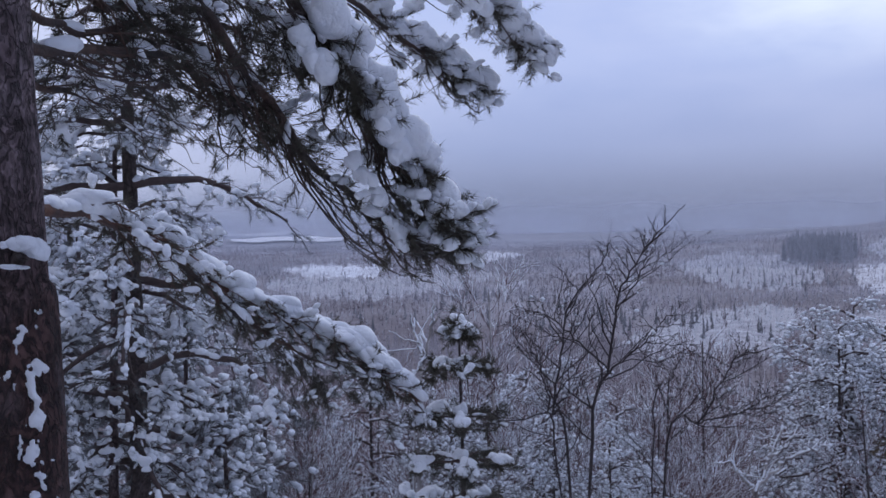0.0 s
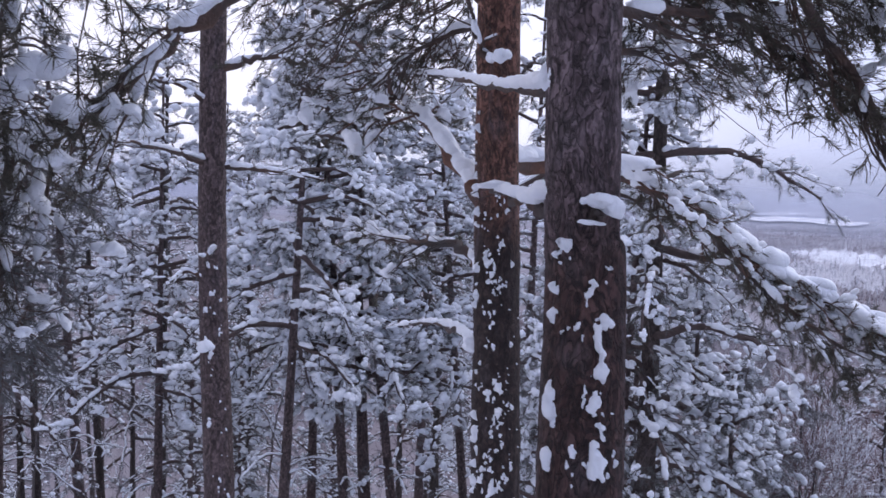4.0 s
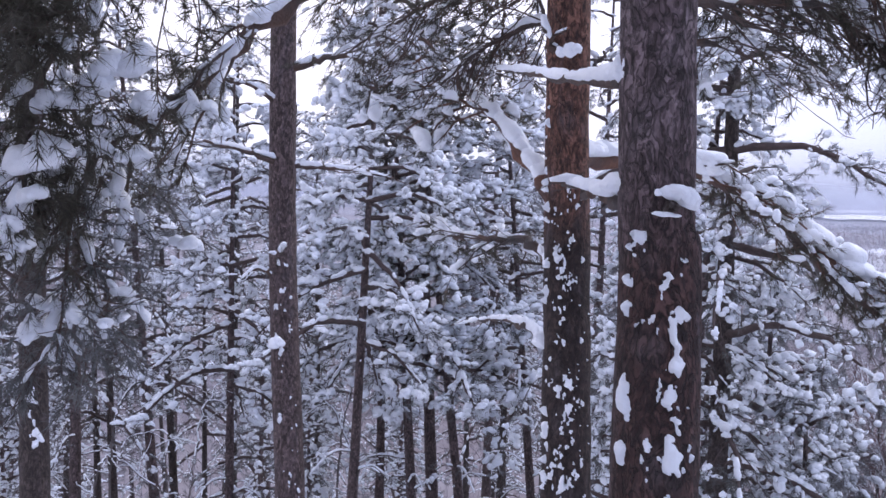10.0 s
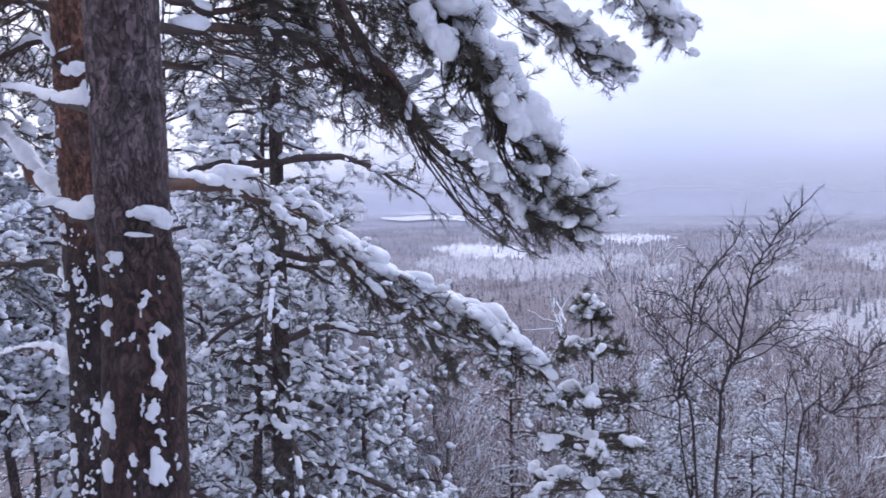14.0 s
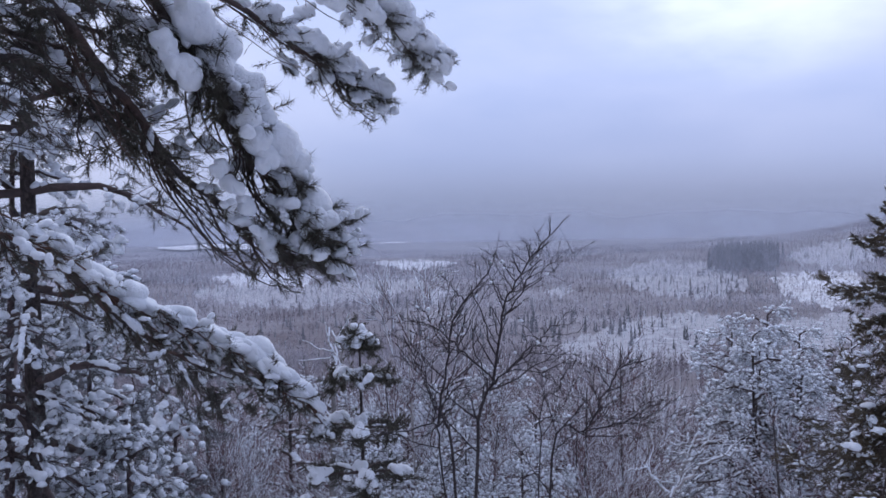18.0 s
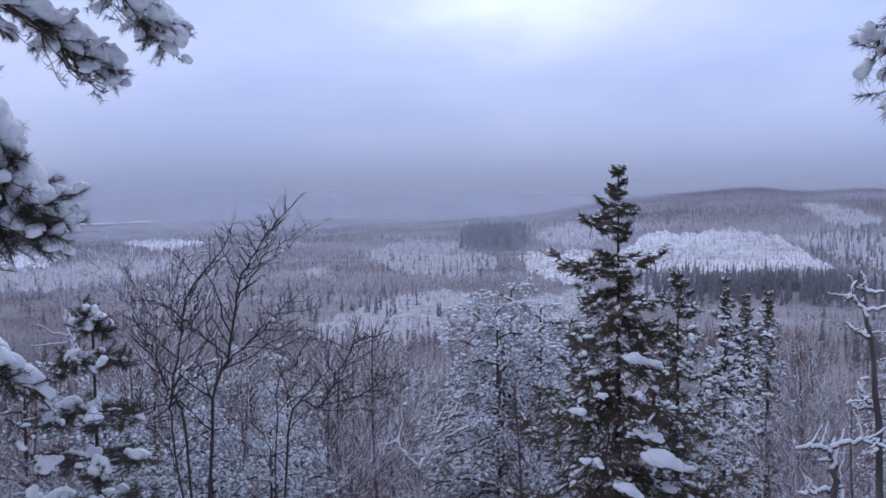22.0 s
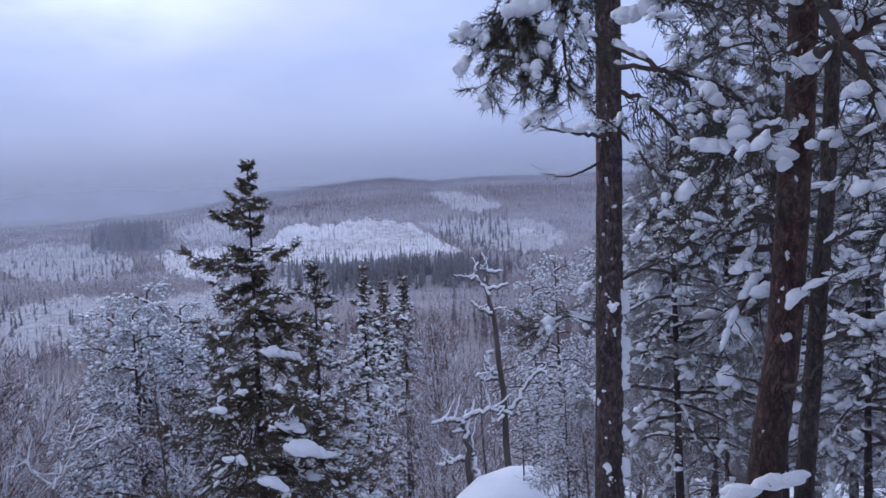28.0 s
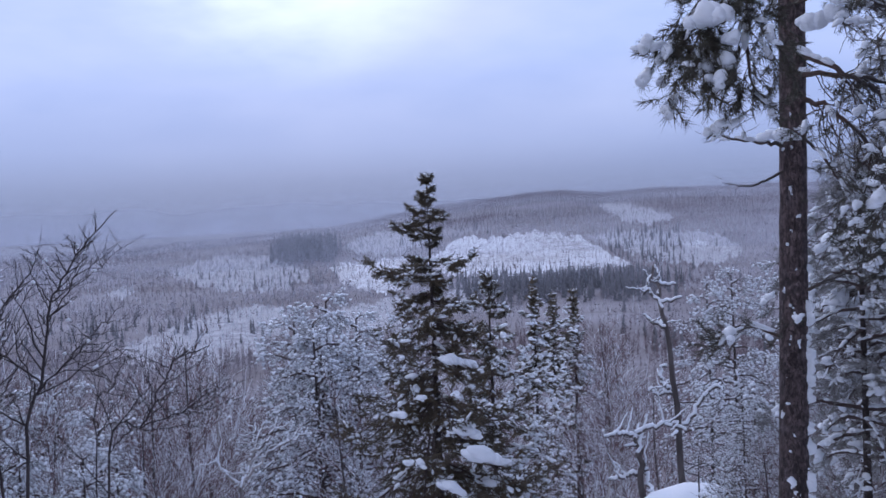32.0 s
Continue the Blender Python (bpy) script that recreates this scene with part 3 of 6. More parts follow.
        pads(fo.snow, rng, q[ok] + np.array((0, 0, 1.0)) * (r[ok] * 0.75)[:, None], dq[ok], size, level)
        # snow along the side branches
        mid = sp[:, 2:4].reshape(-1, 3)
        md = np.repeat(sp[:, 3] - sp[:, 2], 2, axis=0)
        sel = rng.uniform(size=len(mid)) < line_snow * 0.6
        size = np.array((0.055, 0.018, 0.016)) * rng.uniform(0.7, 1.6, (sel.sum(), 1))
        pads(fo.snow, rng, mid[sel] + np.array((0, 0, 0.012)), md[sel], size, max(1, level - 1))


def stem(heap, ctrl, r_low, r_high, rings=90, sides=36, plates=0.07, flare=0.25, seed=0):
    """A trunk with plated, uneven bark."""
    p = spline(ctrl, rings)
    u = np.linspace(0, 1, rings)
    rad = r_low + (r_high - r_low) * u + flare * r_low * np.exp(-u * rings / 5)
    a = np.linspace(0, 2 * math.pi, sides, endpoint=False)
    tan = unit(np.gradient(p, axis=0))
    side = unit(np.cross(tan, np.array((0, 1.0, 0.02))))
    up = np.cross(side, tan)
    ring = side[:, None] * np.cos(a)[None, :, None] + up[:, None] * np.sin(a)[None, :, None]
    v = p[:, None] + ring * rad[:, None, None]
    flat = v.reshape(-1, 3)
    bump = np.array([noise.noise(Vector((x * 16 + seed, y * 16, z * 5))) + 0.6 * noise.noise(Vector((x * 38 + seed, y * 38, z * 13))) for x, y, z in flat])
    v = flat + ring.reshape(-1, 3) * (bump * plates * np.repeat(rad, sides))[:, None]
    j = np.arange(rings - 1)[:, None] * sides
    k = np.arange(sides)[None]
    q = (k + 1) % sides
    heap.add(v, np.stack((j + k, j + q, j + sides + q, j + sides + k), -1).reshape(-1, 4))
    return p, rad


def trunk_snow(heap, seed, p, rad, bearing, spread, low, high, cover, grain, thick=0.022, step=0.0075):
    """Snow stuck to one side of a trunk: a ragged crust that thins out towards its edges."""
    z = np.arange(low, high, step * 1.2)
    r_mid = float(np.interp((low + high) / 2, p[:, 2], rad))
    half = min(radians(spread * 2.2), 1.9)
    a = np.arange(-half, half, step / r_mid)
    zz, aa = np.meshgrid(z, a, indexing="ij")
    b = aa + radians(bearing)
    out = np.stack((np.sin(b), np.cos(b), np.zeros_like(b)), -1)
    axis = np.stack([np.interp(zz, p[:, 2], p[:, k]) for k in range(2)] + [zz], -1)
    r = np.interp(zz, p[:, 2], rad)
    v = axis + out * r[..., None]
    flat = v.reshape(-1, 3) * np.array((1, 1, 0.7))
    rough = np.array([noise.noise(Vector(q * grain) + Vector((seed, 0, 0))) + 0.8 * noise.noise(Vector(q * grain * 2.3)) + 0.6 * noise.noise(Vector(q * grain * 5.1)) for q in flat]).reshape(zz.shape)
    field = rough + cover - 0.5 * (aa / radians(spread)) ** 2 - 0.8 * np.clip(0.12 - np.minimum(zz - low, high - zz), 0, 1) / 0.12
    lift = np.where(field > 0, 0.006 + thick * np.clip(field / 0.5, 0, 1) ** 0.6, -0.012 + 0.018 * np.clip(1 + field / 0.15, 0, 1))
    v = v + out * (lift + 0.02 * r)[..., None]
    n = len(a)
    jj, kk = np.meshgrid(np.arange(len(z) - 1), np.arange(n - 1), indexing="ij")
    i0 = (jj * n + kk).ravel()
    f = np.stack((i0, i0 + n, i0 + n + 1, i0 + 1), -1)
    f = f[(field.ravel()[f] > 0).any(1)]
    used, back = np.unique(f, return_inverse=True)
    if len(used):
        heap.add(v.reshape(-1, 3)[used], back.reshape(f.shape))


# ---- ground ----
R_STEPS = (0, 3, 5, 8, 12, 20, 40, 80, 150, 300, 600, 1200, 4600)
FORWARD = (0, 0, -0.8, -3.4, -6.0, -10, -17, -27, -36, -45, -50, -50, -56)
LEFT = (0, 0, -0.5, -2.2, -4.2, -7.5, -13, -24, -35, -45, -50, -50, -56)
RIGHT = (0, 0, 0.05, -1.15, -2.7, -5.8, -12, -21, -33, -45, -50, -50, -56)
# unseen rise added behind the standing place, cutting light from the back
BACK = (0, 0, 0.3, 1.0, 2.2, 4.6, 10, 17, 18, 2, -30, -50, -56)
CREST_B = (-180, -60, -12, -2, 10, 16, 22, 26, 30, 34.7, 37, 40, 46, 60, 90, 180)
CREST_E = (-2.0, -2.0, -2.3, -2.2, -1.9, -1.6, -1.2, -0.55, -0.1, 0.25, 0.05, 0.15, 0.15, 0.0, -0.8, -2.0)


def ground_z(x, y):
    x, y = np.asarray(x, float), np.asarray(y, float)
    r, b = np.hypot(x, y), np.degrees(np.arctan2(x, y))
    zf, zl, zr, zb = (np.interp(r, R_STEPS, c) for c in (FORWARD, LEFT, RIGHT, BACK))
    wl = np.clip((-8 - b) / 16, 0, 1)
    wr = np.clip((b - 32) / 14, 0, 1)
    wb = np.clip((np.abs(b) - 85) / 30, 0, 1)
    z = zf * (1 - wl) * (1 - wr) + zl * wl + zr * wr
    z = z * (1 - wb) + zb * wb
    crest = 1.6 + 1400 * np.tan(np.radians(np.interp(b, CREST_B, CREST_E))) - 6
    s = np.clip((r - 600) / 800, 0, 1)
    s = s * s * (3 - 2 * s) * (1 - np.clip((r - 1450) / 700, 0, 1))
    z = z + np.maximum(crest - z, 0) * s
    far = np.clip(r / 60, 0, 1)
    z = z + far * 1.2 * np.sin(x * 0.031 + 1) * np.sin(y * 0.027) + 0.05 * np.sin(x * 1.9) * np.sin(y * 2.3 + 1) * np.clip(r / 3, 0, 1)
    return z


def ground_sheet(name, r0, r1, n_r, material, label):
    h = Heap()
    r = np.geomspace(r0, r1, n_r)
    b = np.radians(np.concatenate((np.arange(-180, -70, 6), np.arange(-70, 75, 1.0), np.arange(75, 180, 6))))
    x, y = r[:, None] * np.sin(b), r[:, None] * np.cos(b)
    v = np.stack((x, y, ground_z(x, y)), -1)
    n = len(b)
    j, k = np.arange(n_r - 1)[:, None] * n, np.arange(n)[None]
    q = (k + 1) % n
    h.add(v, np.stack((j + k, j + n + k, j + n + q, j + q), -1).reshape(-1, 4))
    c = h.n
    if r0 < 1:
        h.add(np.array([[0, 0, 0.0]]), np.zeros((0, 3), int))
        h.f.append(np.stack((np.full(n, c), np.arange(n), (np.arange(n) + 1) % n), -1))
    return tagged(part(name, h, material, None, label), label, "ground", kind="structure")


ground_sheet("ground", 0.5, 60, 60, GROUND_SNOW, "deep snow on the hillside falling away from the edge")
ground_sheet("ground_valley", 60, 1440, 90, SCRUB, "snow-covered hillside falling away to a wooded valley floor")
ground_sheet("backdrop_forest", 1440, 4600, 40, CANOPY, "distant snow-dusted forest plain behind translucent haze sheets")


# ---- far woods and haze sheets ----
# each open place: (bearing, near edge, far edge), the edges as angles of sight from the lookout
OPEN = (
    ((26.6, -4.5, -3.6), (27.6, -4.6, -2.9), (29.1, -4.5, -2.2), (30.7, -4.5, -2.4), (33.2, -4.5, -2.1), (35.6, -4.4, -2.4), (37.2, -4.4, -3.2), (38.8, -4.3, -4.1)),
    ((41.2, -3.2, -3.0), (42.0, -3.3, -2.9), (44.3, -3.8, -3.4)),
    ((21.6, -3.8, -3.5), (22.5, -4.7, -3.4), (24.3, -5.2, -3.4), (25.6, -5.2, -3.2), (26.6, -4.8, -3.3)),
    ((-9.0, -3.6, -3.2), (-7.0, -4.0, -3.1), (-4.5, -4.0, -3.3), (-2.8, -3.6, -3.3)),
    ((-0.3, -2.8, -2.6), (2.0, -3.2, -2.6), (4.7, -2.9, -2.7)),
)
PALE = (
    ((2.4, -5.1, -4.9), (3.1, -5.2, -4.4), (4.8, -4.5, -4.2)),
    ((9.5, -4.6, -4.4), (10.5, -4.7, -4.2), (11.2, -4.5, -4.3)),
    ((36.8, -0.9, -0.6), (38.0, -1.6, -0.7), (39.3, -1.9, -1.0), (40.9, -1.8, -1.4)),
    ((9.3, -8.2, -7.6), (12.9, -8.8, -6.6), (14.8, -8.7, -6.0), (18.0, -8.2, -5.4), (19.6, -7.0, -5.2)),
    ((13.0, -4.0, -3.2), (16.0, -4.7, -2.7), (18.4, -4.8, -2.9), (20.6, -4.7, -3.4)),
    ((22.0, -6.6, -5.9), (24.0, -7.5, -5.8), (26.4, -6.9, -5.1)),
    ((36.2, -2.6, -2.3), (40.0, -4.0, -2.3), (44.5, -4.4, -2.6)),
    ((28.2, -6.2, -5.2), (29.4, -6.5, -5.1), (30.3, -6.3, -5.6)),
    ((-10.0, -4.8, -3.6), (-4.0, -5.2, -4.0), (2.0, -4.6, -3.4), (3.0, -4.2, -3.6)),
    ((22.5, -2.9, -2.2), (25.5, -3.1, -1.6), (28.0, -2.3, -1.4)),
)


def edges(shape, b):
    """Near and far edge of an open place at each bearing, uneven as the wood's edge is."""
    q = np.array(shape)
    lo, hi = np.interp(b, q[:, 0], q[:, 1]), np.interp(b, q[:, 0], q[:, 2])
    wave = 0.10 * np.sin(b * 5.3 + q[0, 0]) + 0.07 * np.sin(b * 12.7 + 1) + 0.05 * np.sin(b * 27.1 + q[0, 1])
    inside = np.clip(np.minimum(b - q[0, 0], q[-1, 0] - b) / (0.22 * (q[-1, 0] - q[0, 0])), 0, 1)
    half, mid = (hi - lo) / 2 * np.sqrt(inside), (hi + lo) / 2
    w = np.clip(half / 0.3, 0, 1)
    return mid - half - wave * w, mid + half + 0.8 * np.roll(wave, 3) * w


def clearing(b, r, shapes):
    """Which places lie in one of the open shapes."""
    x, y = r * np.sin(np.radians(b)), r * np.cos(np.radians(b))
    sight = np.degrees(np.arctan2(ground_z(x, y) - 1.6, r))
    o = np.zeros(len(b), bool)
    for q in shapes:
        lo, hi = edges(q, b)
        o |= (b > q[0][0]) & (b < q[-1][0]) & (sight > lo) & (sight < hi)
    return o


def woods(name, seed, n, r0, r1, b0, b1, kind_of, h_lo, h_hi, blades, width, material, label, wild=1.0):
    rng = np.random.default_rng(seed)
    r = np.sqrt(rng.uniform(r0 ** 2, r1 ** 2, n))
    b = rng.uniform(b0, b1, n)
    if not wild and kind_of == "fir":
        b = b + rng.normal(size=n) * 0.07 * (b1 - b0)
        r = r + rng.normal(size=n) * 0.12 * (r1 - r0)
    x, y = r * np.sin(np.radians(b)), r * np.cos(np.radians(b))
    bare_snow, pale = clearing(b, r, OPEN), clearing(b, r, PALE)
    patch = np.sin(x * 0.021 + 2) * np.sin(y * 0.017 + x * 0.006) + 0.8 * np.sin(x * 0.053 + 1) * np.sin(y * 0.037 + 2) + 0.6 * np.sin(x * 0.13 + y * 0.02) * np.sin(y * 0.09 + 0.5)
    chance = rng.uniform(size=n)
    if material is STUMPS:
        keep = bare_snow
    elif material is WOODS_PALE:
        keep = pale & ~bare_snow | (chance < 0.16)
    elif kind_of == "bare":
        keep = chance > np.maximum(bare_snow * 0.93, np.maximum(pale * 0.8, np.clip(0.20 + 0.34 * patch, 0, 0.8) * wild))
    else:
        keep = chance > np.maximum(bare_snow * (0.93 if wild else 1.0), np.clip(2.0 - 2.0 * (0.5 + 0.5 * np.sin(x * 0.0147 + 1) * np.sin(y * 0.0121 + x * 0.004 + 2)), 0.15, 0.985) * wild)
    x, y, r = x[keep], y[keep], r[keep]
    z = ground_z(x, y)
    m = len(x)
    ht = rng.uniform(h_lo, h_hi, m)
    h = Heap()
    root = np.stack((x, y, z - 0.3), -1)
    side = np.stack((np.cos(np.arctan2(x, y)), -np.sin(np.arctan2(x, y)), np.zeros(m)), -1)
    w = width * np.clip(r / 300, 0.35, 2.0)
    if kind_of == "bare":
        k = blades
        u = rng.uniform(0.22, 0.92, (m, k, 1))
        u[:, 0] = 0
        st = root[:, None] + np.array((0, 0, 1.0)) * u * ht[:, None, None]
        out = rng.normal(size=(m, k, 3)) * np.array((1, 1, 0)) * 1.7
        out[:, 0] *= 0.08
        ln = (1.15 - u) * rng.uniform(0.14, 0.36, (m, k, 1)) * ht[:, None, None]
        ln[:, 0] = 0.40 * ht[:, None]
        en = st + unit(out + np.array((0, 0, 1.0))) * ln
        slim = rng.uniform(0.5, 1.2, (m, k, 1))
        slim[:, 0] = 0.55
        ww = side[:, None] * (w[:, None, None] * slim)
        h.add(np.stack((st - ww, st + ww, en), 2), np.arange(m * k * 3).reshape(-1, 3))
    else:
        k = blades
        a = rng.uniform(0, 6.28, (m, k))
        u = np.tile(np.linspace(0.12, 0.93, k), (m, 1))
        reach = (1 - u) * (0.20 * ht[:, None]) * rng.uniform(0.7, 1.25, (m, k)) + 0.12
        c = root[:, None] + np.array((0, 0, 1.0)) * (u * ht[:, None])[..., None]
        top = c + np.array((0, 0, 1.0)) * (0.16 * ht)[:, None, None]
        d1 = np.stack((np.cos(a), np.sin(a), np.full_like(a, -0.25)), -1) * reach[..., None]
        d2 = np.stack((np.cos(a + 2.1), np.sin(a + 2.1), np.full_like(a, -0.25)), -1) * reach[..., None]
        d3 = np.stack((np.cos(a + 4.2), np.sin(a + 4.2), np.full_like(a, -0.25)), -1) * reach[..., None]
        v = np.stack((top, c + d1, c + d2, c + d3), 2)
        f = np.array(((0, 1, 2), (0, 2, 3), (0, 3, 1)))
        h.add(v, (f[None] + np.arange(m * k)[:, None, None] * 4).reshape(-1, 3))
    return tagged(part(name, h, material, None, label, smooth=False), label, "forest", kind="stuff")


woods("bare_forest", 3, 9000, 85, 330, -24, 62, "bare", 4, 8, 40, 0.085, WOODS_BARE, "leafless birch and aspen wood dusted with snow in the valley")
woods("bare_forest", 13, 2600, 42, 210, -80, -19, "bare", 6, 11, 30, 0.10, WOODS_BARE, "leafless wood on the slope behind the pines")
woods("bare_forest", 4, 56000, 330, 1420, -16, 56, "bare", 2.4, 6.0, 9, 0.22, WOODS_BARE, "distant leafless wood over snowy valley ground")
woods("frosted_forest", 10, 40000, 150, 1300, -16, 50, "bare", 2.0, 5, 10, 0.17, WOODS_PALE, "leafless wood white with frost on every twig")
woods("conifer_forest", 5, 1200, 110, 420, -20, 60, "fir", 3, 7.5, 9, 0, WOODS_FIR, "scattered dark spruces among the leafless wood")
woods("conifer_forest", 6, 5200, 400, 1420, -16, 56, "fir", 3, 8, 6, 0, WOODS_FIR, "far dark spruces on the valley slopes and the hill")
woods("conifer_stand", 7, 420, 850, 990, 18.8, 21.9, "fir", 9, 19, 6, 0, WOODS_FIR, "dense dark square stand of spruces on the plain", 0.0)
woods("conifer_stand", 8, 560, 470, 620, 29.5, 40.5, "fir", 5, 11, 8, 0, WOODS_FIR, "row of tall dark spruces below the snowy clearing", 0.0)
woods("conifer_stand", 11, 110, 700, 900, 37.2, 41.5, "fir", 5, 9, 7, 0, WOODS_FIR, "dark spruces along the edge of the snowy clearing", 0.0)
woods("stump", 12, 52000, 560, 1100, 20, 46, "bare", 0.4, 1.7, 4, 0.10, STUMPS, "stumps and brushwood left on the felled snowy hillside")
woods("young_growth", 14, 5200, 560, 1100, 20, 46, "bare", 2.0, 5.0, 7, 0.16, STUMPS, "thin young trees left standing on the felled hillside")
woods("hill_forest", 9, 9000, 1000, 1430, 26, 52, "bare", 4, 8, 9, 0.20, WOODS_BARE, "leafless wood covering the top of the hill", 0.0)

# open snow: clear-felled hillside and marshes
R_OUT = np.geomspace(180, 1425, 500)
for shape in OPEN + PALE:
    h = Heap()
    n, m = 260, 8
    bb = np.linspace(shape[0][0], shape[-1][0], n)
    lo, hi = edges(shape, bb)
    grid = np.zeros((m, n, 3))
    for k in range(n):
        sn, cs = math.sin(radians(bb[k])), math.cos(radians(bb[k]))
        sight = np.maximum.accumulate(np.degrees(np.arctan2(ground_z(R_OUT * sn, R_OUT * cs) - 1.6, R_OUT)))
        rr = np.interp(np.linspace(lo[k], hi[k], m), sight, R_OUT)
        grid[:, k] = np.stack((rr * sn, rr * cs, ground_z(rr * sn, rr * cs) + 0.25), -1)
    j, k = np.arange(m - 1)[:, None] * n, np.arange(n - 1)[None]
    h.add(grid.reshape(-1, 3), np.stack((j + k, j + k + 1, j + n + k + 1, j + n + k), -1).reshape(-1, 4))
    snowy = shape in OPEN
    tagged(part("ground_clearing", h, CLEARCUT if snowy else PALE_SCRUB), "open snow-covered clearing among the woods" if snowy else "pale glade of snow and low frosted scrub", "clearing", kind="structure")

# frozen river and open marsh, far out on the plain
for b0, b1, r0, r1 in ((-11.8, -5.2, 1560, 1900), (-13.5, -6.5, 1990, 2200), (-3.5, 2.0, 1720, 1800)):
    h = Heap()
    n = 24
    bb = np.linspace(b0, b1, n)
    taper = np.sin(np.linspace(0.15, math.pi - 0.1, n)) ** 0.7
    mid, half = (r0 + r1) / 2 + 60 * np.sin(bb * 1.3), (r1 - r0) / 2 * taper
    rows = []
    for rr in (mid - half, mid + half):
        x, y = rr * np.sin(np.radians(bb)), rr * np.cos(np.radians(bb))
        rows.append(np.stack((x, y, ground_z(x, y) + 3.0), -1))
    h.add(np.concatenate(rows), np.array([(k, k + 1, n + k + 1, n + k) for k in range(n - 1)]))
    tagged(part("river", h, GROUND_SNOW, None, "", ""), "frozen snow-covered river far out on the plain", "river", kind="structure")

# curved upright sheets across the valley, added to imitate the haze of distance
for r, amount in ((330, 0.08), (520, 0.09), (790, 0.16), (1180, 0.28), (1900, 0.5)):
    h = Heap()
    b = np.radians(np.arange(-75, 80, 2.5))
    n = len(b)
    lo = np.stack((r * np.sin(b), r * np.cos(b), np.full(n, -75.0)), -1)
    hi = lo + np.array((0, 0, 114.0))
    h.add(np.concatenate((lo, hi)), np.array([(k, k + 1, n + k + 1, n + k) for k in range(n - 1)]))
    veil = tagged(part("backdrop_haze_sheet", h, haze_sheet_material("thin_haze_sheet", amount)), "upright translucent sheet imitating winter haze over the valley", "haze", kind="structure")
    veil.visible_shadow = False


# ---- trees built once and copied ----
def pine_parts(owner, seed, height, crown_from, n_bough, reach, trunk_r, bark_mat, needle=(26, 0.085, 0.0075), pad=(0.062, 0.046, 0.039), snow=0.36, n_sub=9, n_twig=4, lean=0.02,
               level=1, sub=0.55, dead=5, share=0.95, split=True, green=None):
    rng = np.random.default_rng(seed)
    h = Heap()
    lx, ly = rng.normal(size=2) * lean * height
    ctrl = [(0, 0, -0.4), (lx * 0.3, ly * 0.3, height * 0.35), (lx * 0.7, ly * 0.6, height * 0.7), (lx, ly, height)]
    p, rad = stem(h, ctrl, trunk_r, 0.02, 40, 12, 0.06, 0.3, seed)
    part("trunk", h, bark_mat, owner, local=True)
    fo = Foliage()
    for k in range(n_bough):
        u = (k + rng.uniform(0, 1)) / n_bough
        z = crown_from + (height - crown_from) * u
        a = k * 2.4 + rng.normal() * 0.3
        j = int(np.argmin(np.abs(p[:, 2] - z)))
        ln = reach * (1.0 - 0.75 * u ** 1.5) * rng.uniform(0.65, 1.2)
        out = np.array((math.cos(a), math.sin(a), 0))
        up = 0.22 - 0.55 * (1 - u) + rng.normal() * 0.22
        r0 = p[j]
        c = [r0, r0 + out * ln * 0.4 + np.array((0, 0, ln * (up * 0.4 + 0.08))), r0 + out * ln * 0.75 + np.array((0, 0, ln * up * 0.7)), r0 + out * ln + np.array((0, 0, ln * (up - 0.12)))]
        if split:
            fo.wood = Heap()
        bough(fo, rng, c, 0.02 + 0.018 * ln, n_sub, sub * (0.5 + 0.35 * ln), n_twig, 0.28, needle, snow, pad, 0.45, 5, 0.25, -0.30, -0.05, 0.42, level, share, 9)
        if split:
            part("limb", fo.wood, TWIG, owner, local=True)
    if split:
        fo.wood = Heap()
    for k in range(dead):
        z = rng.uniform(0.3, 1.0) * crown_from
        a = rng.uniform(0, 6.28)
        j = int(np.argmin(np.abs(p[:, 2] - z)))
        ln = rng.uniform(0.5, 1.5)
        out = np.array((math.cos(a), math.sin(a), 0))
        c = [p[j], p[j] + out * ln * 0.5 + np.array((0, 0, 0.1)), p[j] + out * ln + np.array((0, 0, -0.15))]
        bough(fo, rng, c, 0.016, 4, 0.4, 2, 0.2, needle, 0.2, pad, 0.8, 4, 0.3, -0.1, 0.1, 0.4, level, 0.1, 7)
    part("branchwork", fo.wood, TWIG, owner, "", "stuff", local=True)
    part("foliage", fo.green, green or DUSTED_NEEDLES, owner, "", "stuff", False, True)
    part("snow_load", fo.snow, SNOW, owner, "", "stuff", local=True)
    return p, rad


